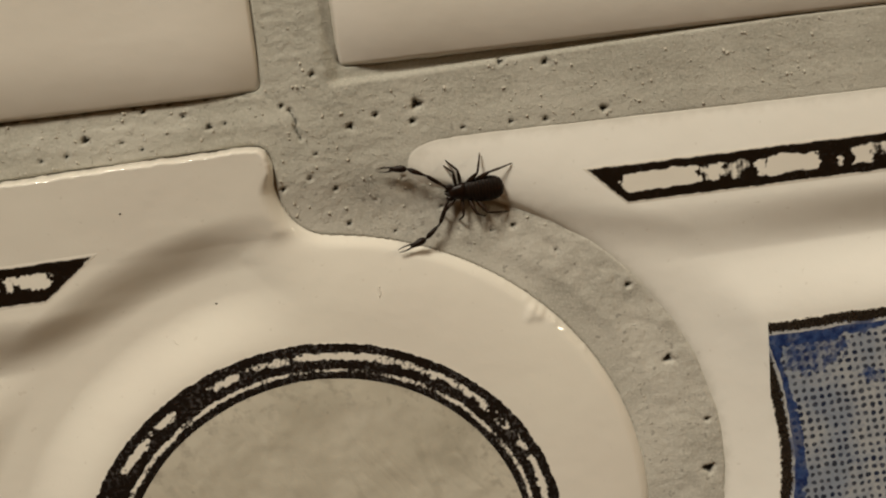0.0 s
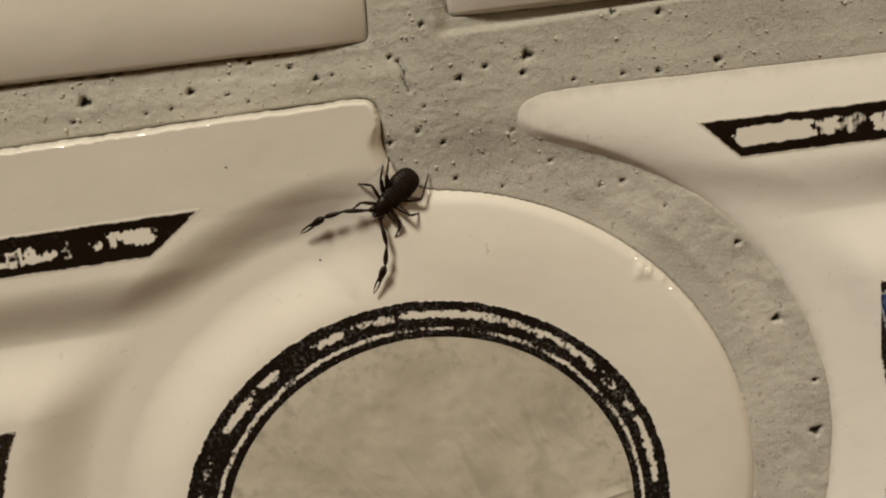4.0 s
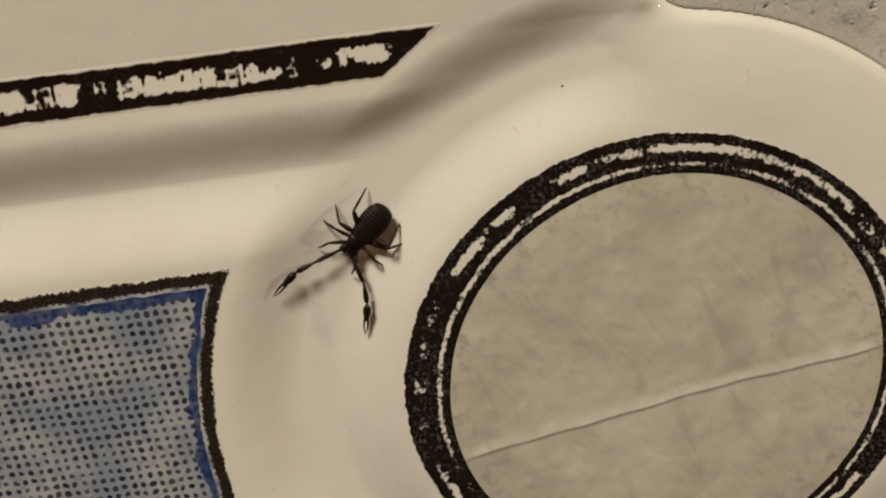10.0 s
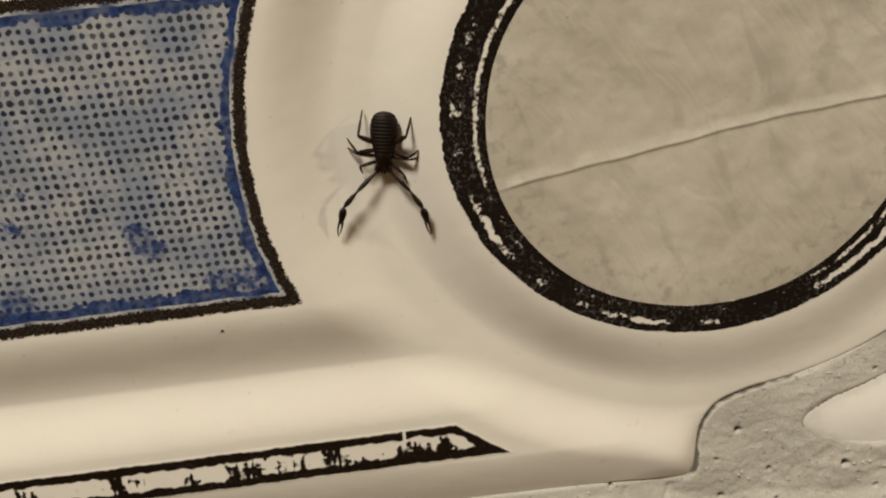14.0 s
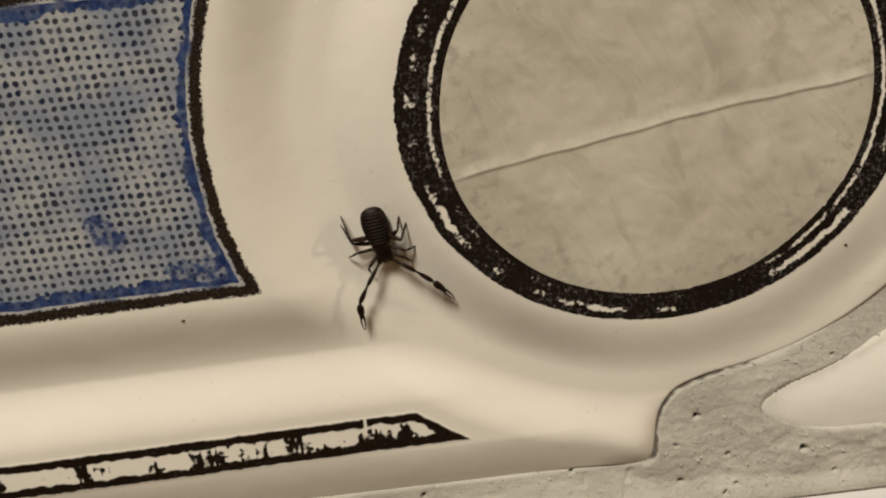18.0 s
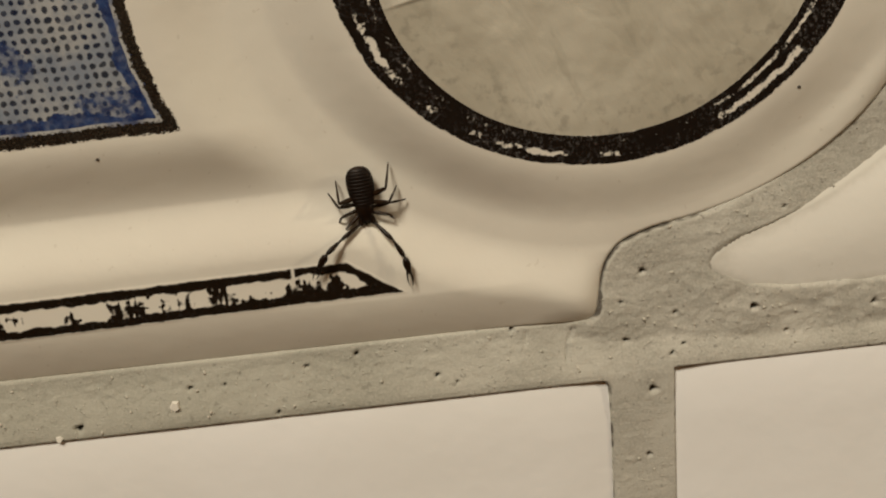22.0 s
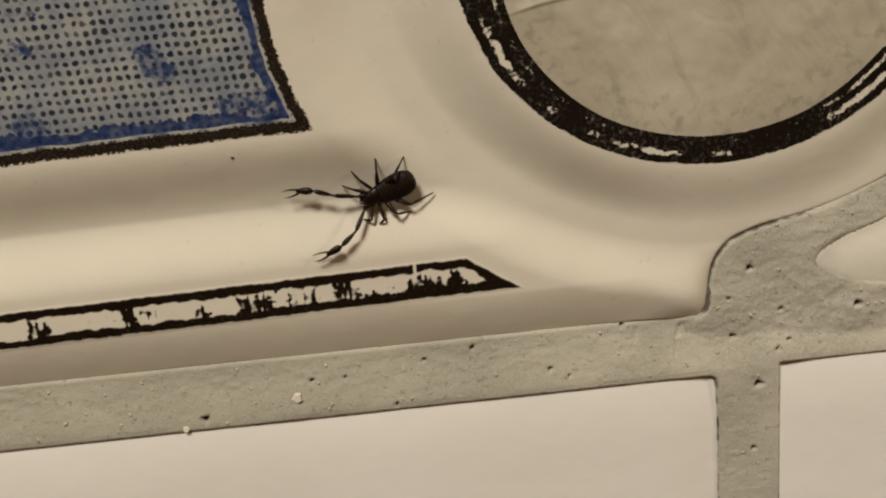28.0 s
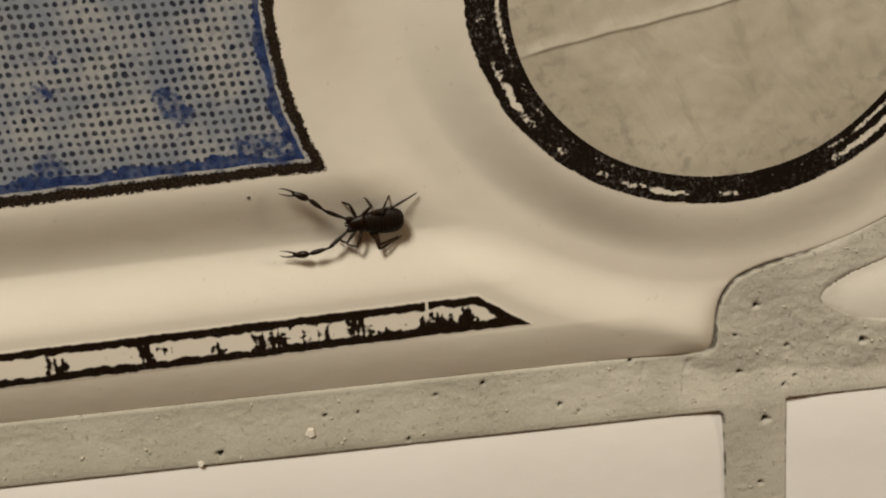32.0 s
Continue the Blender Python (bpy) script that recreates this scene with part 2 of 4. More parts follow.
def make_plain(name, a, b, rough, scale=0.004):
    n = Nodes(name)
    return n.done(n.mix(n.noise(scale, 4), a, b), rough, n.bump(n.noise(0.3, 3), 0.12))


glaze = make_glaze("ivory_glaze", GLAZE, (0.76, 0.72, 0.65))
# same glaze for the next tile, its stronger light put into the colour
lit_glaze = make_glaze("lit_ivory_glaze", (0.885, 0.868, 0.815), (0.86, 0.838, 0.78))
white_glaze = make_wall_glaze("white_wall_tile_glaze", (0.93, 0.925, 0.925), (0.90, 0.892, 0.88))
cream_glaze = make_wall_glaze("cream_wall_tile_glaze", (0.74, 0.70, 0.635), (0.70, 0.66, 0.59))
black_print = make_print("black_decor_print", (0.009, 0.007, 0.006), 1.0, 0.32, 0.62, 0.75)
bar_black = make_print("black_bar_print", (0.009, 0.006, 0.004), 0.45, 0.16, 0.86, 0.12)
panel_print, disc_mat, grout_mat = make_panel(), make_disc(), make_grout()
shell_dark = make_shell("dark_brown_shell", (0.0055, 0.0024, 0.0011), (0.011, 0.005, 0.0024), 0.5)
shell_mid = make_shell("brown_shell", (0.0065, 0.0028, 0.0013), (0.014, 0.006, 0.0027), 0.36)
shell_leg = make_shell("translucent_brown_leg", (0.011, 0.005, 0.0022), (0.024, 0.011, 0.0046), 0.42)
shell_seam = make_shell("brown_seam", (0.022, 0.011, 0.0055), (0.034, 0.018, 0.009), 0.55)
grain_mat = make_plain("pale_sand", (0.62, 0.58, 0.51), (0.45, 0.42, 0.36), 0.7, 0.8)
speck_mat = make_plain("dark_dirt", (0.03, 0.024, 0.018), (0.06, 0.05, 0.04), 0.7, 1.0)
flake_mat = make_plain("white_flake", (0.80, 0.77, 0.70), (0.70, 0.66, 0.59), 0.5, 1.0)
# orange tint chosen so that the unseen walls bounce warm light into the relief
plaster = make_plain("painted_plaster", (0.42, 0.265, 0.12), (0.37, 0.23, 0.10), 0.8)
floor_mat = make_plain("stone_floor", (0.20, 0.14, 0.085), (0.26, 0.19, 0.12), 0.5)


# ---------------------------------------------------------------- helpers
def mesh_object(name, mesh, material, parent=None, label="", smooth=True):
    mesh.materials.append(material)
    mesh.polygons.foreach_set("use_smooth", [smooth] * len(mesh.polygons))
    ob = new(name, mesh)
    if parent:
        ob.parent = parent
    return tagged(ob, label)


def part(name, bm, material, parent=None, label="", smooth=True):
    mesh = bpy.data.meshes.new(name)
    bm.normal_update()
    bm.to_mesh(mesh)
    bm.free()
    return mesh_object(name, mesh, material, parent, label, smooth)


def sheet(name, xs, zs, height, keep, stored=None):
    """A relief over the wall plane, in millimetres: height is towards the room. Cells with no corner to keep are left out."""
    gx, gz = np.meshgrid(np.asarray(xs, float), np.asarray(zs, float))
    h = height(gx, gz)
    k = keep(gx, gz)
    rows, cols = gx.shape
    cell = k[:-1, :-1] | k[1:, :-1] | k[:-1, 1:] | k[1:, 1:]
    r, c = np.nonzero(cell)
    quads = np.stack([r * cols + c, r * cols + c + 1, (r + 1) * cols + c + 1, (r + 1) * cols + c], 1)
    used, index = np.unique(quads, return_inverse=True)
    quads = index.reshape(-1, 4)
    co = np.stack([gx, -h, gz], -1).reshape(-1, 3)[used] * MM
    mesh = bpy.data.meshes.new(name)
    mesh.vertices.add(len(co))
    mesh.vertices.foreach_set("co", co.ravel())
    mesh.loops.add(quads.size)
    mesh.loops.foreach_set("vertex_index", quads.ravel())
    mesh.polygons.add(len(quads))
    mesh.polygons.foreach_set("loop_start", np.arange(len(quads)) * 4)
    mesh.update(calc_edges=True)
    for key, func in (stored or {}).items():
        at = mesh.attributes.new(key, "FLOAT", "POINT")
        at.data.foreach_set("value", func(gx, gz).reshape(-1)[used].astype(np.float32))
    return mesh


def steps(lo, hi, fine_lo, fine_hi, fine, coarse):
    a = np.arange(lo, fine_lo, coarse)
    b = np.arange(max(fine_lo, lo), min(fine_hi, hi), fine)
    c = np.append(np.arange(fine_hi, hi, coarse), hi) if hi > fine_hi else np.array([hi])
    return np.unique(np.round(np.concatenate([a, b, c]), 4))


def ss(v):
    """A smooth step from 0 at v = -1 to 1 at v = 1."""
    v = np.clip(v * 0.5 + 0.5, 0, 1)
    return v * v * (3 - 2 * v)


def lattice(x, z, seed, scale):
    """Smooth noise from random values on a square lattice, about -1 to 1."""
    table = np.random.RandomState(seed).uniform(-1, 1, (64, 64))
    u, v = x / scale + 17.3, z / scale + 9.1
    i, j = np.floor(v).astype(int), np.floor(u).astype(int)
    u, v = u - j, v - i
    u, v = u * u * u * (u * (6 * u - 15) + 10), v * v * v * (v * (6 * v - 15) + 10)
    i, j, k, l = i % 64, j % 64, (i + 1) % 64, (j + 1) % 64
    return (table[i, j] * (1 - u) + table[i, l] * u) * (1 - v) + (table[k, j] * (1 - u) + table[k, l] * u) * v


def wave(x, z, seed, scale):
    """Uneven smooth noise in two layers, turned against the axes, about -1 to 1."""
    return 1.15 * lattice(0.8 * x + 0.6 * z, 0.8 * z - 0.6 * x, seed, 0.55 * scale) + 0.45 * lattice(0.6 * x - 0.8 * z, 0.6 * z + 0.8 * x, seed + 500, 0.24 * scale)


def inside(x, z, poly):
    """The distance inside a closed outline (minus: outside)."""
    poly = np.asarray(poly, float)
    best, odd = np.full(x.shape, 1e9), np.zeros(x.shape, bool)
    for (ax, az), (bx, bz) in zip(poly, np.roll(poly, -1, 0)):
        ex, ez = bx - ax, bz - az
        t = np.clip(((x - ax) * ex + (z - az) * ez) / (ex * ex + ez * ez + 1e-12), 0, 1)
        best = np.minimum(best, np.hypot(x - ax - t * ex, z - az - t * ez))
        if abs(ez) > 1e-9:
            odd ^= ((az > z) != (bz > z)) & (x < ex * (z - az) / ez + ax)
    return np.where(odd, best, -best)


# ---------------------------------------------------------------- the tiles, in millimetres
L = 100.0            # from one medallion to the next
SQ = 0.92            # the medallions are a little wider than high
GROUT = -1.0         # the grout lies below the faces


def grout_level(x, z):
    """The grout is fuller towards the plain tiles, with a groove that narrows along the lower edge of one of them."""
    groove = ss((z - 28.45 - 0.035 * (x - 4.0)) / 0.16) * ss((x - 3.9) / 0.5)
    full = np.maximum(1.0 * ss((-25.0 - z) / 2.0), (0.36 + 0.2 * ss((x - 5.5) / 2.0)) * ss((-16.5 - z) / 3.0) * ss((x + 2.0) / 1.5))
    return GROUT + full + 0.62 * ss((z - 22.0) / 1.9) + 0.14 * ss((-21.6 - z) / 0.6) * ss((1.0 - x) / 1.5) * (1 - ss((-24.4 - z) / 1.5)) - 0.55 * groove - 0.25 * ss((z - 27.2) / 0.8) * ss((2.5 - x) / 2.0)


# little drips of glaze on the rim of the medallion and along the upper edge: x, z, radius, height
DRIPS = [(12.6, 15.45, 0.17, 0.05), (13.9, 14.35, 0.22, 0.08), (14.1, 13.6, 0.30, 0.13), (14.3, 13.8, 0.22, 0.10), (14.5, 13.25, 0.30, 0.13), (13.9, 13.2, 0.26, 0.09), (14.75, 13.5, 0.2, 0.09), (15.45, 12.8, 0.28, 0.12),
         (15.15, 13.05, 0.18, 0.06), (16.1, 12.1, 0.16, 0.05), (17.25, 10.75, 0.22, 0.09), (18.0, 9.65, 0.16, 0.05)]


class Border:
    """The shape of one relief border tile. Its medallion's centre is its origin; at its other end it is hollowed round the next one."""

    def __init__(self, top, bottom, ox, oz, boss_low, tilt, soft):
        self.top, self.bottom, self.ox, self.oz, self.tilt = top, bottom, ox, oz, tilt
        ring = np.radians(np.linspace(-82, 84, 40))
        low = np.where(ring < 0, boss_low, 0.0) * np.abs(np.sin(ring))
        boss = [(20.45 * math.cos(a), 0.4 + (19.4 - d) * math.sin(a)) for a, d in zip(ring, low)]
        hollow = np.radians(np.linspace(69, -69, 30))
        bite = [(-L + 25.1 * math.cos(a), 21.7 * math.sin(a)) for a in hollow]
        bx = -0.75
        self.poly = [(-L + 6.7, bottom + 0.85), (-L + 8.2, bottom + 0.35), (-L + 10.5, bottom), (bx - 0.3, bottom), (bx, bottom + 0.4), (bx + 0.1, -20.8), (bx + 0.35, -19.7), (bx + 0.95, -18.8), (0.9, -18.25)]
        self.poly += boss
        self.poly += [(1.5, 19.95), (0.9, 20.35), (0.45, 20.9), (0.15, 21.6), (-0.02, 22.4), (-0.05, top - 1.0), (-0.25, top - 0.35), (-0.8, top), (-25.0, top - 0.55)]
        self.poly += [(-L + 9.0, top + (-1.6 if self.tilt else 0)), (-L + 7.5, top - 0.3), (-L + 6.75, top - 0.7), (-L + 6.45, top - 1.15), (-L + 6.7, top - 1.6), (-L + 7.4, 20.8)]
        self.poly += bite
        self.poly += [(-L + 7.0, -20.95), (-L + 5.7, bottom + 2.75), (-L + 5.15, bottom + 2.1), (-L + 5.4, bottom + 1.5)]

        # distances on a fine grid, softened so that the glaze rounds all corners
        self.x0, self.z0, self.cell = -98.0, bottom - 4.0, 0.2
        gx, gz = np.meshgrid(np.arange(self.x0, 25.0, self.cell), np.arange(self.z0, top + 4.0, self.cell))
        d = inside(gx, gz, self.poly)
        reach = int(3 * soft / self.cell)
        taps = np.exp(-0.5 * (np.arange(-reach, reach + 1) * self.cell / soft) ** 2)
        for axis in (0, 1):
            d = sum(w * np.roll(d, k, axis) for k, w in zip(range(-reach, reach + 1), taps / taps.sum()))
        self.grid = d

    def distance(self, x, z):
        rows, cols = self.grid.shape
        u = np.clip((x - self.x0) / self.cell, 0, cols - 1.001)
        v = np.clip((z - self.z0) / self.cell, 0, rows - 1.001)
        i, j = v.astype(int), u.astype(int)
        u, v = u - j, v - i
        g = self.grid
        return (g[i, j] * (1 - u) + g[i, j + 1] * u) * (1 - v) + (g[i + 1, j] * (1 - u) + g[i + 1, j + 1] * u) * v

    def level(self, x, z):
        """z measured in the tile's slightly turned decor."""
        return z - self.tilt * (x + 18)

    def height(self, x, z, d=None):
        if d is None:
            d = self.distance(x, z)
        rr = np.hypot(x, z / SQ)
        rl = np.hypot(x + L, z / SQ)
        az = np.abs(self.level(x, z))
        ridge = ss((az - 15.3) / 1.9) * ss((rr - 21.9) / 1.9)
        panel = (1 - ss((az - 11.6) / 2.3)) * ss((rr - 22.6) / 2.2) * ss((rl - 27.6) / 2.0)
        boss = 1 - ss((rr - 16.7) / 2.1)
        depth = 1.24 - 1.20 * ss((x + z - 6.0) / 9.0) * ss((x - 1.0) / 3.0)
        depth = depth * (1 - 0.8 * ss((x + 2.6) / 3.6) * ss((z - 12.0) / 4.0))
        under = ss((-11.0 - z) / 4.0) * ss((x + 5.0) / 4.0)      # below the medallion no lip stands along the edge
        depth = depth * (1 - 0.42 * under)
        inner = -depth * (1 - np.maximum(np.maximum(ridge, panel), boss))
        end = 1 - ss((rl - 34) / 6.0)
        inner = inner * (1 - 0.45 * end) + (0.09 * np.clip(self.level(x, z) - 19.6, 0, 9.0) if self.tilt else 0.0)
        up = ss((z - 17.5) / 3.0)
        end = end * (1 - up) + up * (1 - ss((x + L - 13.0) / 8.0))
        low = ss((-19.6 - z) / 0.8) * (1 - ss((x + 3.4) / 2.0)) * (1 - end)
        crest = 1.0 if self.tilt else 0.0      # this tile keeps a tight upper edge, the other one is pillowed
        tight = ss((z - 23.4) / 0.9) * (1 - end) * crest
        edge = ss((x + z - 15.0) / 7.0) * (1 - end) * ss((19.6 - z) / 0.9)      # a domed rim beside the next tile
        wide = 1.9 + 1.2 * low - 0.7 * ss((z - 20.2) / 1.2) * (1 - end) * crest - 0.88 * tight + 3.1 * end * (1 - up) + 1.6 * up * (1 - crest) + 3.6 * edge
        drop = 1.02 - (0.70 * up + 0.48 * ss((-16.5 - z) / 3.0)) * (1 - crest)
        rough = np.exp(-((d - 0.3) / 0.5) ** 2) * tight
        d = d + rough * (0.045 * wave(x, z, 71, 1.1) + 0.03 * wave(x, z, 72, 0.5))
        u = np.clip(d / wide, 0, 1)
        curve = 2.3 - 0.75 * np.maximum(end, up * (1 - crest)) - 0.85 * low
        fall = (1 - u) ** curve
        roll = (1 - np.clip(d / 0.7, 0, 1)) ** 2.0
        fall = fall * (1 - edge) + (0.62 * fall + 0.38 * roll) * edge
        held = np.clip(0.74 + inner, 0.06, 0.42 + 0.4 * ss((-20.8 - z) / 0.9))
        hem = (inner * ss(2 * u - 1) - fall * drop) * (1 - under) + (inner - fall * held) * under
        if crest:
            for px, pz, r, tall in DRIPS:
                hem = hem + tall * np.exp(-(((x - px) ** 2 + (z - pz) ** 2) / r ** 2))
        return np.where(d > 0, hem, np.where(under > 0.5, hem, -drop) + (1.8 - 1.2 * end) * np.minimum(d, 0))


def plain_height(poly, wide, drop, swell, reach, lift):
    def height(x, z):
        d = inside(x, z, poly)
        u = np.clip(d / wide, 0, 1)
        ends = np.asarray(poly)
        dx = np.minimum(x - ends[:, 0].min(), ends[:, 0].max() - x)
        dz = np.minimum(z - ends[:, 1].min(), ends[:, 1].max() - z)
        # the face swells softly towards the middle, along each side by itself
        pillow = sum(swell * (1 - np.clip(e / reach, 0, 1)) ** 2.5 for e in (dx, dz))
        return lift + np.where(d > 0, -pillow - drop * (1 - u) ** 2.4, -swell - drop - 0.2 + 2.0 * d)
    return height


def box_poly(x0, x1, z0, z1, r=0.5):
    out = []
    for cx, cz, a0 in ((x0 + r, z0 + r, 180), (x1 - r, z0 + r, 270), (x1 - r, z1 - r, 0), (x0 + r, z1 - r, 90)):
        out += [(cx + r * math.cos(radians(a0 + k * 22.5)), cz + r * math.sin(radians(a0 + k * 22.5))) for k in range(5)]
    return out


shape_a = Border(25.55, -23.15, 0.0, 0.0, 1.2, 0.021, 0.42)
shape_b = Border(22.75, -24.3, 100.4, 1.9, 1.2, 0.0, 0.85)
PLAIN = [
    box_poly(-98.2, -0.12, 28.42, 126.5), box_poly(4.35, 102.4, 29.3, 127.4, 0.35), box_poly(-202.4, -102.7, 28.3, 126.5),
    box_poly(-98.6, -0.27, -125.2, -26.87, 0.6), box_poly(3.54, 101.6, -124.8, -26.47, 0.2), box_poly(-202.6, -103.0, -125.2, -26.9),
]

# air holes in the grout: x, z, radius
PITS = [
    (-16.2, 27.0, 0.32), (-10.4, 26.9, 0.2), (8.55, 26.75, 0.3), (6.1, 26.4, 0.16), (4.6, 25.9, 0.2), (8.2, 25.8, 0.17), (13.65, 28.6, 0.2), (16.3, 28.3, 0.17),
    (19.5, 25.2, 0.22), (16.0, 25.0, 0.13), (13.9, 25.1, 0.13), (13.5, 18.85, 0.15), (12.2, 18.75, 0.12), (20.2, 14.25, 0.17), (3.8, 20.2, 0.12), (2.8, 29.1, 0.16),
    (-7.0, 28.1, 0.14), (24.5, 1.6, 0.36), (24.6, 4.9, 0.16), (8.65, -23.3, 0.22), (16.1, -23.8, 0.17), (1.95, -20.4, 0.19), (0.6, -22.2, 0.12), (3.9, -23.2, 0.12),
    (0.85, -24.7, 0.15), (3.6, -25.7, 0.11), (4.35, -25.2, 0.09), (2.3, -27.8, 0.23), (1.95, -32.2, 0.12), (10.7, -25.1, 0.09), (-10.65, -25.5, 0.13), (-9.5, -26.0, 0.1),
    (-15.3, -23.75, 0.14), (-31.8, -26.3, 0.22), (-25.2, -24.7, 0.13), (-23.2, -24.7, 0.1), (-18.3, -24.2, 0.1), (-6.0, -23.3, 0.12), (-20.2, -26.6, 0.1), (10.5, -17.3, 0.1),
    (-3.4, 26.8, 0.15), (0.8, 27.5, 0.14), (-2.5, 26.9, 0.1), (-11.6, 26.1, 0.11), (-8.4, 26.5, 0.09), (-13.0, 26.0, 0.1), (-17.0, 26.0, 0.11), (-4.8, 27.6, 0.11), (-7.3, 26.0, 0.1),
    (0.25, 22.7, 0.13), (1.9, 23.2, 0.12), (3.3, 22.4, 0.12), (5.5, 21.5, 0.09), (6.5, 19.4, 0.09), (11.1, 25.1, 0.1), (2.4, 24.6, 0.09), (7.3, 22.6, 0.08), (9.4, 20.6, 0.09), (16.0, 17.0, 0.1), (22.4, 9.2, 0.28),
]
# hairline cracks in the grout
CRACKS = [((1.2, 27.3), (1.55, 26.6)), ((1.55, 26.6), (1.45, 26.2)), ((1.45, 26.2), (1.7, 25.5)), ((-2.3, -23.6), (-2.7, -24.5)), ((-2.7, -24.5), (-2.8, -25.5)), ((-5.15, -23.6), (-5.2, -24.3))]


def grout_distance(x, z):
    """How far outside all tiles a place is."""
    d = np.maximum(shape_a.distance(x, z), shape_b.distance(x - shape_b.ox, z - shape_b.oz))
    for poly in PLAIN:
        d = np.maximum(d, inside(x, z, poly))
    return -d


def pit_depth(x, z):
    out = np.zeros(x.shape)
    for px, pz, r in PITS:
        wob = 1 + 0.25 * np.sin(3 * np.arctan2(z - pz, x - px) + px)
        out = np.maximum(out, np.exp(-((np.hypot(x - px, (z - pz) * 1.25) / (r * wob)) ** 4)))
    for (ax, az), (bx, bz) in CRACKS:
        t = np.clip(((x - ax) * (bx - ax) + (z - az) * (bz - az)) / ((bx - ax) ** 2 + (bz - az) ** 2), 0, 1)
        out = np.maximum(out, (0.75 if az > 0 else 0.34) * np.exp(-((np.hypot(x - ax - t * (bx - ax), z - az - t * (bz - az)) / 0.085) ** 2)))
    return out


def loose(x, z):
    """Where the grout has come away from the tiles: along the upper row, and round the lower notch."""
    return 0.62 * ss((z - 27.0) / 1.0) * (1 - 0.8 * ss((x - 2.5) / 1.0)) * (1 - ss((z - 28.75) / 0.25)) + 0.6 * ss((-25.9 - z) / 0.5) + ss((-16.6 - z) / 1.5) * ss((z + 23.3) / 0.6) * ss((x + 1.6) / 0.5) * ss((6.5 - x) / 5.0)


def grout_height(x, z):
    d = grout_distance(x, z)
    calm = 0.25 + 0.75 * ss(d / 0.7 - 0.6)
    upper = ss((z - 23) / 2.5) * ss((9 - x) / 8.0)
    strokes = 0.034 * lattice(x * 0.4, z, 13, 0.34) + 0.026 * lattice(x * 0.5, z, 14, 0.17)      # drawn along the joint
    bits = np.clip(wave(x * 0.7, z, 15, 0.8) + 0.6 * wave(x, z, 16, 0.4) - 0.95, 0, 1) * 0.13           # lumps left by the float
    rough = 0.35 + 0.5 * upper + 0.4 * ss((z + 25.3) / 0.8) * ss((-20.0 - z) / 1.5) + 0.4 * ss((x - 5) / 4) * ss((-13 - z) / 2.0) * ss((z + 19.5) / 1.5)
    base = grout_level(x, z) + calm * (0.05 * wave(x, z, 3, 9.0) + 0.010 * wave(x, z, 5, 2.0) + 0.007 * wave(x, z, 8, 0.55) + rough * (strokes + bits))
    crack = np.exp(-(((d - 0.08) / 0.10) ** 2)) * (0.3 + 0.15 * wave(x, z, 11, 4.0)) * loose(x, z) * (1 - 0.8 * ss((-24.5 - z) / 1.0))
    # it runs out raggedly over the hollowed end of the next tile
    over = ss((np.hypot(x, z / SQ) - 22.6) / 0.5) * ss((x - 4.5) / 1.5) * ss((26.0 - z) / 0.6) * ss((z + 24.8) / 0.6)
    smear = over * ((0.06 * wave(x, z, 17, 4.0) + 0.03 * wave(x, z, 18, 1.2)) * (1 - 0.75 * ss((z - 20.5) / 2.0)) + 0.06)
    sink = 5.0 - 4.1 * over
    return base + smear + sink * np.minimum(d + 0.08 * ss((-24.5 - z) / 1.0), 0) - 0.5 * pit_depth(x, z) - np.clip(crack, 0, 0.5)


def seam_dirt(x, z):
    """Dirt in the fine gap where the grout has come away from the tiles."""
    d = grout_distance(x, z)
    fine = ss((-24.5 - z) / 1.0)
    return np.exp(-(np.maximum(d - 0.10 + 0.13 * fine, 0) / (0.19 - 0.11 * fine)) ** 2) * np.clip(loose(x, z), 0, 1)


# ---------------------------------------------------------------- the wall
wall = tagged(new("wall_tiled"), "tiled wall with white tiles and a relief border, grey grout", "wall", kind="structure")
# the tone mask grows towards the lower left and the upper joint
near = sheet("grout", np.arange(-48, 40, 0.13), np.arange(-36, 36, 0.13), grout_height, lambda x, z: grout_distance(x, z) > -1.6, {"pit": pit_depth, "seam": seam_dirt, "dull": lambda x, z: ss((-8 - x) / 16.0) * ss((-22.5 - z) / 1.5) + ss((z - 23.0) / 2.5) * (0.55 + 0.15 * ss((7 - x) / 6.0))})
mesh_object("grout", near, grout_mat, wall, "rough grey cement grout with air holes")

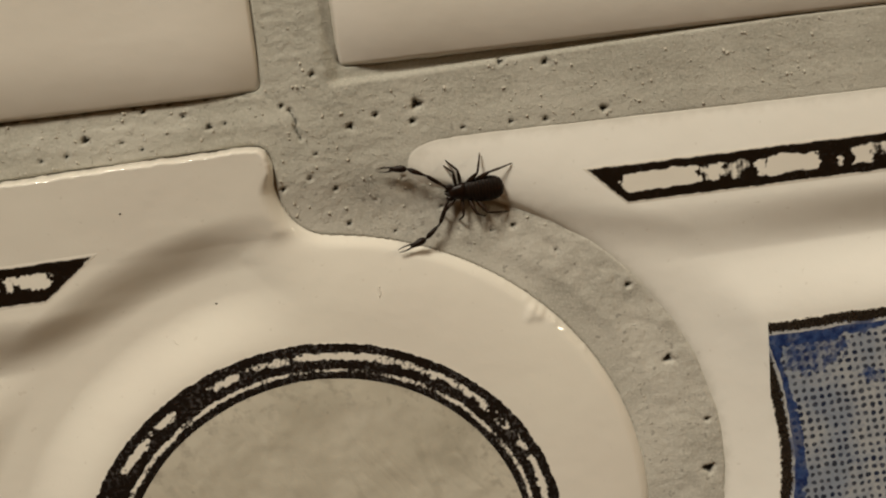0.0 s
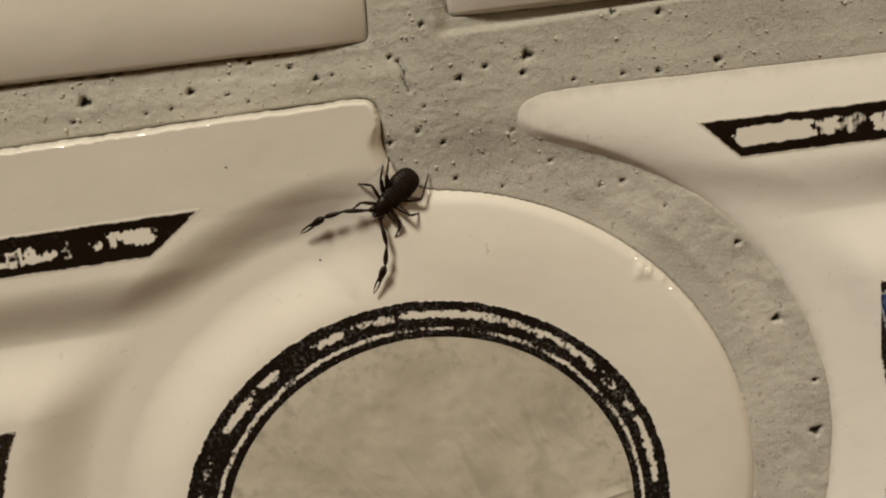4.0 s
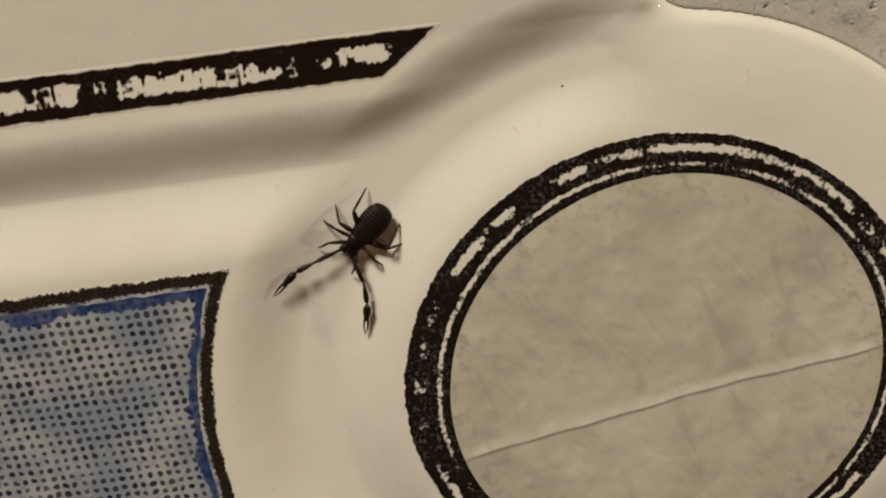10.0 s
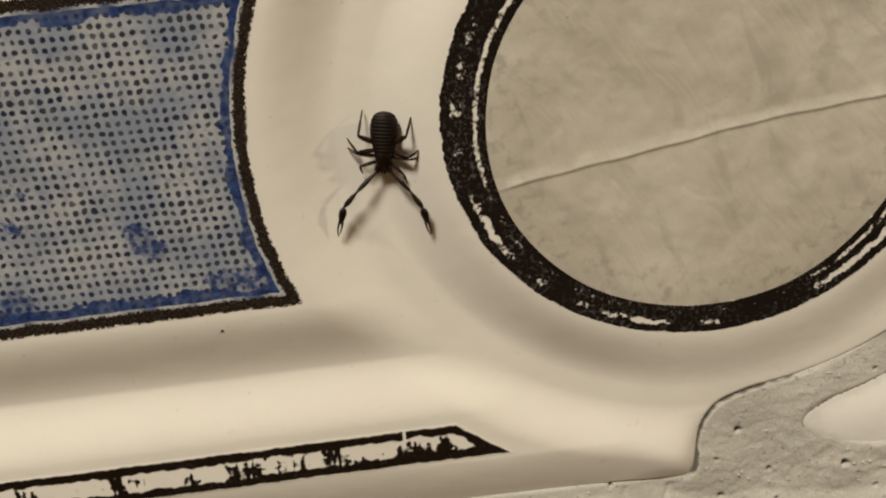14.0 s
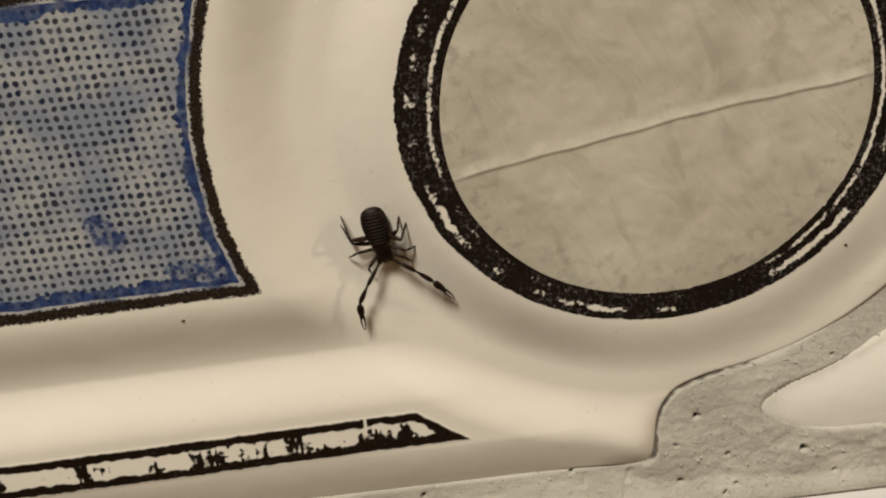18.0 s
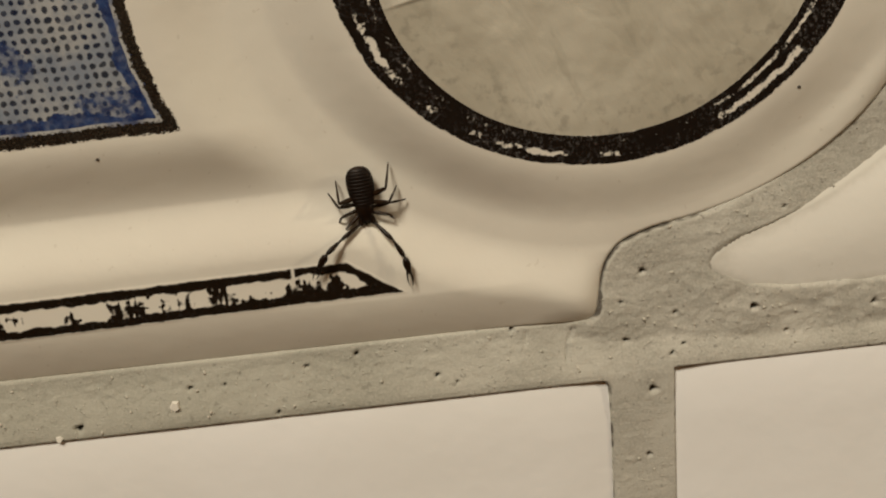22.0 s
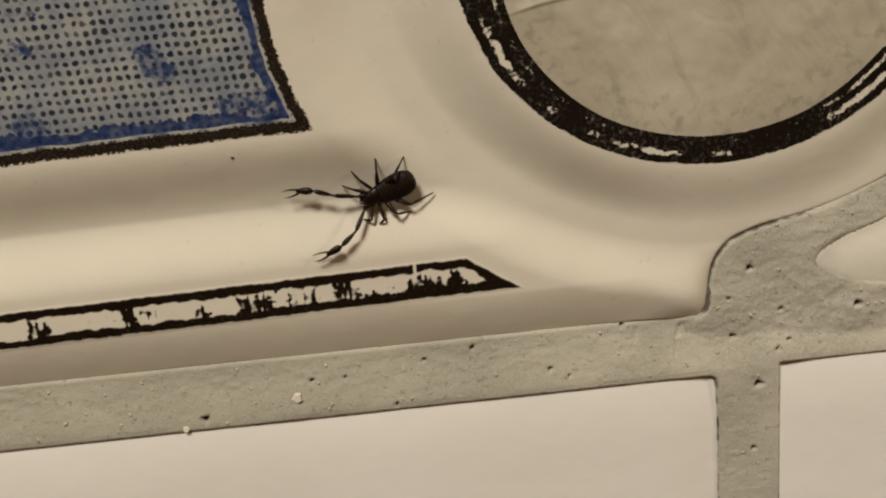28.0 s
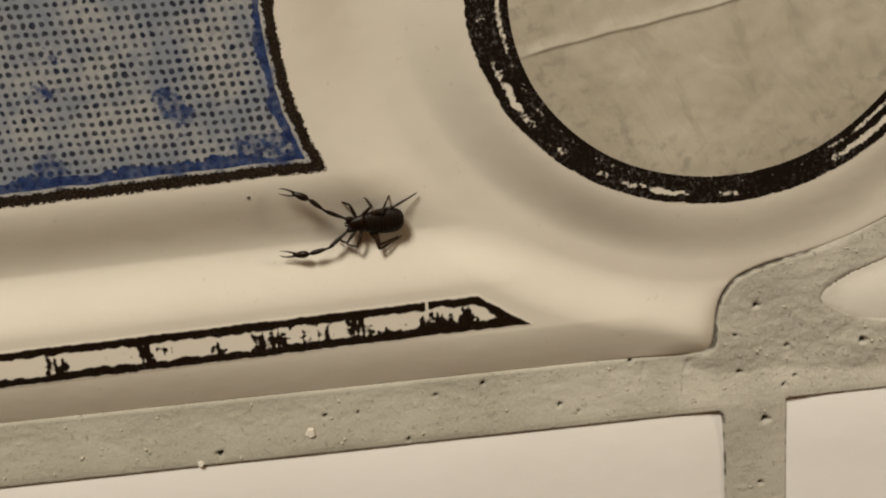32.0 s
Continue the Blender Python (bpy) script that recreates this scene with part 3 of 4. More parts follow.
for poly in PLAIN:
    x0, x1 = min(p[0] for p in poly), max(p[0] for p in poly)
    z0, z1 = min(p[1] for p in poly), max(p[1] for p in poly)
    xs = np.concatenate([[x0 - 0.5, x0 - 0.2], np.linspace(x0, x0 + 0.6, 10), np.linspace(x0 + 0.8, x0 + 6.5, 20), np.linspace(x0 + 9, x1 - 9, 22), np.linspace(x1 - 6.5, x1 - 0.8, 20), np.linspace(x1 - 0.6, x1, 10), [x1 + 0.2, x1 + 0.5]])
    zs = np.concatenate([[z0 - 0.5, z0 - 0.2], np.linspace(z0, z0 + 0.6, 10), np.linspace(z0 + 0.8, z0 + 6.5, 20), np.linspace(z0 + 9, z1 - 9, 22), np.linspace(z1 - 6.5, z1 - 0.8, 20), np.linspace(z1 - 0.6, z1, 10), [z1 + 0.2, z1 + 0.5]])
    mesh_object("wall_tile", sheet("wall_tile", xs, zs, plain_height(poly, *((0.25, 0.5, 0.85, 4.2, 0.5) if z0 > 0 else (0.08, 0.3, 0.30, 4.5, 0.12))), lambda x, z: x > -1e9), cream_glaze if z0 > 0 else white_glaze, wall, "plain glossy cream ceramic wall tile" if z0 > 0 else "plain glossy white ceramic wall tile")

bm = bmesh.new()
bmesh.ops.create_cube(bm, size=1, matrix=Matrix.Translation((0, 0.055, 0.1)) @ Matrix.Diagonal((3.0, 0.1, 2.6, 1)))
part("backing", bm, plaster, wall, smooth=False)

# ---------------------------------------------------------------- decor of the border tiles
SLOTS = [  # pale gaps in the ring: from, to (degrees), weight
    (137, 147, 1.0), (128, 134.5, 1.0), (106.5, 114.5, 1.0), (94, 103, 0.72), (69, 91, 0.95), (57, 69, 0.72), (47, 56, 0.95), (36.5, 46, 0.8), (29, 33, 0.75), (22, 26.5, 0.8), (1, 20, 0.97),
    (202.5, 211.5, 0.97), (197.5, 201, 0.66), (212.5, 215.5, 0.7), (223.5, 226, 0.72), (235, 238, 0.68), (241, 245.5, 0.66), (247.5, 258, 0.95), (269, 274, 0.78), (300.5, 324, 0.88), (340, 352, 0.55),
    (158, 161, 0.6), (166, 169, 0.62), (175, 178, 0.58), (184, 187, 0.62),
]
# the ring was printed a little off centre: angle, inner and outer radius
RING = ((0, 12.4, 14.68), (30, 12.25, 14.66), (63, 12.25, 14.64), (90, 12.15, 14.62), (120, 11.95, 14.6), (146, 11.95, 14.6), (175, 12.15, 14.8), (207, 12.65, 14.85), (235, 12.85, 14.75), (265, 12.8, 14.62), (294, 12.8, 14.66), (315, 12.6, 14.7), (336, 12.6, 14.8), (360, 12.4, 14.68))


def ring_edges(x, z):
    a = np.degrees(np.arctan2(z, x)) % 360
    return [np.interp(a, [row[0] for row in RING], [row[k] for row in RING]) for k in (1, 2)]


def ring_margin(x, z):
    (lo, hi), rr = ring_edges(x, z), np.hypot(x, z / SQ)
    return np.minimum(rr - lo + 0.03, hi - rr + 0.16)


def ring_ink(x, z):
    rr = np.hypot(x, z / SQ)
    a = np.degrees(np.arctan2(z, x)) % 360
    lo, hi = ring_edges(x, z)
    p = (rr + 0.045 * wave(x, z, 21, 2.0) + 0.035 * wave(x, z, 20, 0.5) - lo) / (hi - lo)      # 0 at the inner edge, 1 at the outer
    outer = ss((p - 0.76) / 0.05) * (1 - ss((p - 1.0) / 0.05))
    mid = (ss((p - 0.36) / 0.06) * (1 - ss((p - 0.79) / 0.05))) * (0.88 + 0.14 * wave(x, z, 23, 0.8))
    for a0, a1, w in SLOTS:
        wa = a + 1.5 * wave(x, z, 22, 0.9) + 0.9 * wave(x, z, 24, 0.4)
        reach = p + 0.05 * wave(x, z, 26, 0.7)
        gap = ss((wa - a0) / 1.2) * (1 - ss((wa - a1) / 1.2)) * ss((reach - 0.56) / 0.06) * (1 - ss((reach - 0.76) / 0.06))
        mid = mid * (1 - 0.82 * w * gap)
    inner = ss(p / 0.05) * (1 - ss((p - 0.22) / 0.05)) * (0.90 + 0.14 * wave(x, z, 25, 0.8))
    second = ss((p - 0.31) / 0.04) * (1 - ss((p - 0.54) / 0.05)) * (0.90 + 0.12 * wave(x, z, 27, 0.8))
    split = np.interp(a, (0, 30, 60, 95, 110, 170, 190, 230, 262, 300, 335, 360), (0.2, 0.40, 0.48, 0.44, 0.30, 0.32, 0.55, 0.75, 0.95, 0.7, 0.3, 0.2))      # how far the fine line between them has filled
    fill = (split + 0.22 * wave(x, z, 29, 1.6)) * ss((p - 0.17) / 0.05) * (1 - ss((p - 0.36) / 0.05))
    return np.maximum.reduce([outer, mid, inner, second, fill])


def bar_reach(shape, x, z, x0, x1, z0, z1, side):
    """The distance inside a bar with slanting ends, longer at its outer edge."""
    w = shape.level(x, z) * side
    v = (w - z0) / (z1 - z0)
    left, right = x0 + (1 - v) * 2.3, x1 - (1 - v) * 3.0
    return np.minimum.reduce([w - z0, z1 - w, (x - left) * 0.75, (right - x) * 0.62])


def bar_ink(shape, full, cells, x0, x1, z0, z1, side):
    """The outline, and inside it worn patches. full: the ink between them; cells: from, to (mm from the tip), ink, from and to across the bar."""
    def ink(x, z):
        d = bar_reach(shape, x, z, x0, x1, z0, z1, side) + 0.035 * wave(x, z, 31, 1.2) + 0.018 * wave(x, z, 33, 0.45)
        out = ss(d / 0.10)
        v = (shape.level(x, z) * side - z0) / (z1 - z0)
        v = v if side > 0 else 1 - v
        thick = 0.54 + 0.07 * wave(x, z, 35, 0.9) + 0.06 * wave(x, z, 36, 2.5)
        core = ss((d - thick) / 0.10)
        wx = x1 - x + 0.16 * wave(x, z, 43, 0.6) + 0.1 * wave(x, z, 44, 0.3)
        wv = v + 0.10 * wave(x, z, 46, 0.7)
        if shape is shape_b:
            wx = x1 - x0 - wx
        dark = np.full(x.shape, full)
        for a, b, amount, lo, hi in cells:
            m = ss((wx - a) / 0.22) * (1 - ss((wx - b) / 0.22)) * ss((wv - lo) / 0.10) * (1 - ss((wv - hi) / 0.14))
            dark = dark + (amount - dark) * m
        stripes = 1.5 * lattice(x, z * 0.22, 47, 0.15) + 0.8 * lattice(x * 0.5, z, 48, 0.16)
        filled = ss((dark + (0.10 if shape is shape_b else 0.34) * stripes + 0.22 * wave(x, z, 45, 0.9) - 0.5) / 0.36)
        if side < 0:      # a chip across the upper line
            out = out * (1 - np.exp(-((x1 - x - 6.1) / 0.10) ** 4) * ss((v - 0.7) / 0.1))
        return out * (1 - core * (1 - filled))
    return ink


def panel_inside(x, z):
    rr, rl = np.hypot(x, z / SQ), np.hypot(x + L, z / SQ)
    return np.minimum.reduce([9.0 - np.abs(z), (rr - 25.35), (rl - 28.6)]) + 0.05 * wave(x, z, 51, 2.0)


def panel_rim(x, z):
    d = panel_inside(x, z)
    thick = 1.28 + 0.2 * wave(x, z, 53, 3.0) + 0.12 * wave(x, z, 54, 0.9)
    return np.clip(1 - ss((d - thick) / 0.35), 0, 1)


# places where the blue has run in the panel: x, z, reach along and across, strength
STAINS = [(-31.9, -4.3, 0.9, 0.8, 0.75), (-31.0, -5.2, 0.8, 0.6, 0.8), (-31.6, -6.4, 1.6, 1.4, 0.3), (-27.2, -7.5, 1.9, 0.8, 0.9), (-25.0, -7.9, 1.3, 1.2, 1.0), (-38.8, -7.9, 1.2, 1.2, 0.9), (-38.4, -3.5, 1.0, 0.6, 0.7),
          (-30.8, 2.6, 1.6, 1.2, 0.32), (-38.0, -1.5, 2.2, 1.4, 0.36), (-29.0, -1.0, 1.4, 1.6, 0.24), (-27.5, -4.2, 1.2, 0.9, 0.22), (-35.0, 5.5, 1.5, 1.0, 0.25), (-43.5, -5.0, 1.6, 1.3, 0.6), (-45.0, 2.0, 1.8, 1.4, 0.5),
          (-69.4, 6.7, 1.7, 1.35, 1.1), (-68.0, 7.2, 1.3, 0.9, 0.8), (-65.4, 4.8, 1.1, 0.7, 0.7), (-62.0, 3.0, 2.0, 1.4, 0.4)]


def fold(x):
    """The crease across the medallion."""
    return -1.79 + 0.155 * x - 0.0019 * x * x + 0.05 * np.sin(x * 0.5) + 0.03 * np.sin(x * 1.7)


def lay(shape, margin):
    """The tile's relief a hair higher under a print, sinking below it at the print's margin."""
    return lambda x, z: shape.height(x, z) - 0.035 + 0.055 * ss(margin(x, z) / 0.09 - 1)


# patches in the bars: from and to along the bar, ink, from and to across it
LOW_CELLS = [(2.0, 3.0, -0.3, 0.2, 0.6), (3.1, 5.9, 0.95, -1, 0.62), (4.4, 5.0, 0.25, 0.45, 0.75), (5.9, 6.9, 0.75, -1, 0.55), (6.9, 9.5, 0.62, -1, 0.36), (9.5, 11.1, 0.78, -1, 0.86), (11.1, 11.9, -0.2, 0, 1), (11.9, 13.0, 0.62, 0.15, 0.9),
             (13.3, 13.8, 0.6, 0.1, 0.7), (14.4, 16.7, 0.66, 0.1, 0.72), (14.8, 16.7, 0.9, -1, 0.4), (18.3, 19.1, 0.5, -1, 0.5), (21.6, 22.4, 0.45, 0.4, 0.8), (22.4, 23.4, 0.62, 0.0, 0.85), (23.4, 24.1, 0.5, 0.3, 0.9), (27.5, 28.9, 0.6, 0.2, 0.7), (32.0, 33.4, 0.6, -1, 2)]
UP_CELLS = [(2.6, 4.1, -0.3, 0.34, 0.80), (4.1, 5.2, -0.1, 0.40, 0.78), (4.3, 4.8, 0.9, 0.3, 0.6), (5.6, 6.3, 0.42, 0.3, 0.62), (7.2, 7.7, 0.42, 0.2, 0.6), (8.4, 9.6, -0.1, 0.22, 0.52), (9.4, 15.0, -0.05, 0.2, 0.66), (10.0, 12.1, 0.42, 0.25, 0.6), (15.0, 16.4, 0.5, 0.25, 0.8), (16.9, 17.6, 0.55, 0.5, 0.75),
            (18.2, 19.2, 0.0, 0.25, 0.85), (19.2, 21.2, 0.5, 0.25, 0.85), (21.2, 24.0, -0.1, 0.2, 0.9), (25.0, 27.0, 0.5, 0.2, 0.9), (28.0, 36.0, -0.1, 0.2, 0.9)]
B_CELLS = [(2.0, 6.8, -0.3, 0, 1), (6.9, 8.3, 0.22, 0.35, 0.8), (8.3, 10.0, 0.66, 0.2, 0.9), (10.2, 10.8, 0.1, 0.2, 0.9), (10.9, 14.0, -0.3, 0, 1), (15.2, 15.7, 0.1, 0.3, 0.6), (16.2, 17.5, -0.1, 0.1, 0.9), (17.5, 21.0, 0.4, 0.3, 0.9)]


def border_tile(shape, name_label, fine_lo, fine_hi, decor):
    thing = tagged(new("border_tile"), name_label, "tile", "relief border tiles")
    thing.matrix_basis = pose(shape.ox * MM, 0, shape.oz * MM)
    xs = steps(-95.8, 21.2, fine_lo, fine_hi, 0.13, 1.1)
    zs = np.unique(np.round(np.concatenate([np.arange(shape.bottom - 0.6, shape.top - 1.3, 0.13), np.arange(shape.top - 1.3, shape.top + 0.4, 0.06)]), 3))
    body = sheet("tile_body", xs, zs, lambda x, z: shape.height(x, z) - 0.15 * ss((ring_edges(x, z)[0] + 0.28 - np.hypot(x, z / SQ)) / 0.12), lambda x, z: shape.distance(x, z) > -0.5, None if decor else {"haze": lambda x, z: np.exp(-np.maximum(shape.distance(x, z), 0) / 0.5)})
    mesh_object("tile_body", body, glaze if decor else lit_glaze, thing, "glossy ivory glazed ceramic with soft relief")
    xs = steps(-15.4, 15.4, *((-15.4, 15.4) if decor else (0, 0)), 0.085, 0.4)
    ringed = sheet("ring_print", xs, xs * SQ, lay(shape, ring_margin), lambda x, z: ring_margin(x, z) > 0, {"ink": ring_ink})
    mesh_object("ring_print", ringed, black_print, thing, "worn black double ring print")

    def disc_height(x, z):
        s = z - fold(x)
        ridge = 0.065 * np.where(s > 0, np.exp(-s / 0.32), np.exp(-(s / 0.09) ** 2))
        return shape.height(x, z) - 0.012 + 0.045 * ss((ring_edges(x, z)[0] - np.hypot(x, z / SQ)) / 0.6 - 0.6) + ridge * ss((11.9 - np.hypot(x, z / SQ)) / 0.6) + 0.03 * wave(x, z, 61, 2.6) * ss(11.4 - np.hypot(x, z / SQ))
    xs = np.linspace(-13.2, 13.2, 250 if decor else 60)
    # the two stored masks paint light above the crease and shade below it
    disc = sheet("medallion_disc", xs, np.linspace(-12.2, 12.2, 310 if decor else 60), disc_height, lambda x, z: np.hypot(x, z / SQ) < ring_edges(x, z)[0] + 0.3, {"crease_light": lambda x, z: ss((z - fold(x)) / 0.06 - 0.5) * (1 - ss((z - fold(x) - 0.62 - 0.12 * wave(x, z, 63, 3.0)) / 0.2)), "cut": lambda x, z: np.exp(-((z - fold(x) + 0.05) / 0.07) ** 2)})
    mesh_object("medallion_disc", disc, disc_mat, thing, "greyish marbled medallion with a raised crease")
    lower = 0.35 if shape is shape_b else 0.0
    for side, full, cells, z0, z1, x1 in ((1, 1.25, (B_CELLS if shape is shape_b else UP_CELLS), 18.0 - lower, 20.2 - lower, -11.0), (-1, -0.25, LOW_CELLS, 17.8, 19.95, -12.25)):
        x0 = -L + (17.7 if side > 0 else 16.7)
        xs = steps(x0 - 0.3, x1 + 0.3, fine_lo, fine_hi, 0.085, 0.6)
        zs = np.arange(z0 - 1.3, z1 + 1.0, 0.085)
        bar = sheet("bar_print", xs, zs if side > 0 else -zs[::-1], lay(shape, lambda x, z: bar_reach(shape, x, z, x0, x1, z0, z1, side) + 0.25), lambda x, z: bar_reach(shape, x, z, x0, x1, z0, z1, side) > -0.3, {"ink": bar_ink(shape, full, cells, x0, x1, z0, z1, side)})
        mesh_object("bar_print", bar, bar_black, thing, "black outlined bar print with worn white gaps")
    flat = lambda x, z: shape.level(x, z) + (0.1 if shape.tilt else 0.05)
    xs = steps(-71.9, -22.6, fine_lo, fine_hi, 0.11, 0.7)
    cells = {"inside": lambda x, z: np.clip(panel_inside(x, flat(x, z)) * 4 + 0.5, 0, 1), "rim": lambda x, z: panel_rim(x, flat(x, z)),
             "stain": lambda x, z: sum(w * np.exp(-(np.hypot((x - a) / rx, (z - b) / rz) ** 2)) for a, b, rx, rz, w in STAINS),
             "line": lambda x, z: np.exp(-((panel_inside(x, flat(x, z)) - 0.24) / 0.39) ** 2), "gap": lambda x, z: np.exp(-((panel_inside(x, flat(x, z)) - 0.62) / 0.15) ** 2)}
    panel = sheet("blue_panel", xs, np.arange(-10.2, 9.9, 0.11), lay(shape, lambda x, z: panel_inside(x, flat(x, z)) + 0.25), lambda x, z: panel_inside(x, flat(x, z)) > -0.3, cells)
    mesh_object("blue_panel", panel, panel_print, thing, "blue and grey dotted panel print, black outline")
    return thing


border_tile(shape_a, "ivory relief border tile with black ring medallion and blue panel", -50, 21.3, True)
border_tile(shape_b, "ivory relief border tile with hollowed end beside the medallion", -95.8, -60, False)


def flake(x, z, size, turn):
    bm = bmesh.new()
    rim = [(-0.5, -0.35), (0.15, -0.55), (0.55, -0.05), (0.2, 0.55), (-0.35, 0.4)]
    low = [bm.verts.new((a * size * MM, 0, b * size * MM)) for a, b in rim]
    top = [bm.verts.new((a * size * MM * 0.8, -0.35 * size * MM * (1 + 0.5 * a), b * size * MM * 0.8)) for a, b in rim]
    bm.faces.new(top)
    bm.faces.new(low[::-1])
    for i in range(5):
        bm.faces.new((low[i], low[(i + 1) % 5], top[(i + 1) % 5], top[i]))
    bmesh.ops.recalc_face_normals(bm, faces=bm.faces)
    ob = part("paint_flake", bm, flake_mat, None, "", False)
    ob.matrix_basis = pose(x * MM, -float(grout_height(np.array([x]), np.array([z]))[0]) * MM, z * MM, 0, turn, 0)
    return tagged(ob, "small white angular flake stuck on grey grout", "flake", "white flakes")


flake(-26.15, -25.55, 0.62, 20)
flake(-33.0, -26.75, 0.4, 70)


def surface_at(x, z):
    px, pz = np.array([float(x)]), np.array([float(z)])
    tiles = np.maximum(shape_a.height(px, pz), shape_b.height(px - shape_b.ox, pz - shape_b.oz))
    return float(np.maximum(tiles, grout_height(px, pz))[0])


# loose grains on the grout: too many and too small to count
rng = np.random.RandomState(4)
bm = bmesh.new()
made = 0
spots = np.stack([rng.uniform(-46, 34, 6000), np.where(rng.rand(6000) < 0.55, rng.uniform(18, 33, 6000), rng.uniform(-34, -16, 6000))], 1)
free = grout_distance(spots[:, 0], spots[:, 1]) > 0.2
levels = grout_height(spots[:, 0], spots[:, 1])
for (gx, gz), ok, gh in zip(spots, free, levels):
    if not ok or made > 900:
        continue
    made += 1
    size = (0.035 + 0.10 * rng.rand() ** 3) * MM
    turn = Euler(rng.uniform(0, 6.28, 3)).to_matrix().to_4x4()
    grow = Matrix.Diagonal((size * rng.uniform(0.8, 1.8), size, size * rng.uniform(0.6, 1.1), 1))
    m = Matrix.Translation((gx * MM, -(gh + 0.02) * MM, gz * MM)) @ turn @ grow
    ring = [bm.verts.new(m @ Vector(v)) for v in ((1, 0, 0), (0, 1, 0), (-1, 0, 0), (0, -1, 0), (0, 0, 1), (0, 0, -1))]
    for k in range(4):
        bm.faces.new((ring[k], ring[(k + 1) % 4], ring[4]))
        bm.faces.new((ring[(k + 1) % 4], ring[k], ring[5]))
tagged(part("grout_grains", bm, grain_mat, None, "", True), "loose pale sand grains stuck on the grout", "grains", kind="stuff")


def speck(x, z, size):
    bm = bmesh.new()
    bmesh.ops.create_icosphere(bm, subdivisions=2, radius=size * MM, matrix=Matrix.Diagonal((1.3, 0.5, 1.0, 1)))
    for v in bm.verts:
        v.co *= 1 + 0.25 * noise.noise(v.co * 9000 + Vector((x, 0, z)))
    ob = part("dirt_speck", bm, speck_mat)
    ob.matrix_basis = pose(x * MM, -(surface_at(x, z) + 0.01) * MM, z * MM)
    return tagged(ob, "tiny dark dirt speck on ivory glaze", "speck", "dirt specks")


speck(-28.0, -10.45, 0.085)
speck(11.05, -10.2, 0.09)
speck(-9.0, 22.6, 0.05)
speck(-4.6, 16.4, 0.06)


def fibre(x, z, bends, thick):
    """A short lint fibre on the wall."""
    bm = bmesh.new()
    rings = []
    for i, (dx, dz) in enumerate(bends):
        h = surface_at(x + dx, z + dz) + 0.03
        r = thick * (0.5 if i in (0, len(bends) - 1) else 1.0)
        rings.append([bm.verts.new(((x + dx + r * a) * MM, -(h + r * b) * MM, (z + dz + r * a * 0.5) * MM)) for a, b in ((1, 0), (0, 1), (-1, 0), (0, -1))])
    for a, b in zip(rings, rings[1:]):
        for k in range(4):
            bm.faces.new((a[k], a[(k + 1) % 4], b[(k + 1) % 4], b[k]))
    bmesh.ops.recalc_face_normals(bm, faces=bm.faces)
    return tagged(part("lint_fibre", bm, flake_mat), "short pale lint fibre lying on the tile edge", "fibre", "lint fibres")


fibre(11.6, 20.9, [(0, 0), (0.05, 0.35), (-0.05, 0.7), (0.0, 1.0)], 0.03)
fibre(-7.4, 14.6, [(0, 0), (0.2, -0.2), (0.3, -0.45)], 0.02)
fibre(5.0, 15.7, [(0, 0), (0.15, 0.25), (0.05, 0.5), (0.15, 0.7)], 0.02)
fibre(6.4, 22.0, [(0, 0), (0.18, 0.2), (0.4, 0.25)], 0.03)


# ---------------------------------------------------------------- the pseudoscorpion
def loft(sections, n=14):
    """A closed body along x: sections of (x, half width, half height, y, z), in millimetres."""
    bm = bmesh.new()
    rings = []
    for x, w, h, y, z in sections:
        rings.append([bm.verts.new((x * MM, (y + w * math.cos(2 * math.pi * k / n)) * MM, (z + h * math.sin(2 * math.pi * k / n)) * MM)) for k in range(n)])
    for a, b in zip(rings, rings[1:]):
        for k in range(n):
            bm.faces.new((a[k], a[(k + 1) % n], b[(k + 1) % n], b[k]))
    bm.faces.new(rings[0][::-1])
    bm.faces.new(rings[-1])
    bmesh.ops.recalc_face_normals(bm, faces=bm.faces)
    return bm


def limb(points, n=8):
    """A tapered tube through (x, y, z, radius), in millimetres."""
    bm = bmesh.new()
    rings = []
    for i, p in enumerate(points):
        a, b = points[max(i - 1, 0)], points[min(i + 1, len(points) - 1)]
        way = Vector((b[0] - a[0], b[1] - a[1], b[2] - a[2])).normalized()
        side = way.cross(Vector((0, 0, 1))).normalized()
        up = side.cross(way)
        rings.append([bm.verts.new((Vector(p[:3]) + (side * math.cos(6.2832 * k / n) + up * math.sin(6.2832 * k / n)) * p[3]) * MM) for k in range(n)])
    for a, b in zip(rings, rings[1:]):
        for k in range(n):
            bm.faces.new((a[k], a[(k + 1) % n], b[(k + 1) % n], b[k]))
    bm.faces.new(rings[0][::-1])
    bm.faces.new(rings[-1])
    bmesh.ops.recalc_face_normals(bm, faces=bm.faces)
    return bm


beast = tagged(new("pseudoscorpion"), "dark brown pseudoscorpion with long pincers crawling over the tiles", "arachnid")
RIDE = 0.52      # the body's middle above the surface

# abdomen: x from -1.78 to 0.48, widest behind the middle
ABD = [(-1.78, 0.16), (-1.72, 0.38), (-1.58, 0.57), (-1.34, 0.70), (-1.02, 0.765), (-0.65, 0.775), (-0.30, 0.74), (0.0, 0.68), (0.28, 0.60), (0.48, 0.545)]


def abd_width(x):
    return float(np.interp(x, [a[0] for a in ABD], [a[1] for a in ABD]))


abdomen = part("abdomen", loft([(x, w * 0.985, w * 0.52 + 0.02, 0, RIDE) for x, w in ABD], 24), shell_seam, beast, "dark oval abdomen")
edges = np.linspace(-1.72, 0.50, 12)
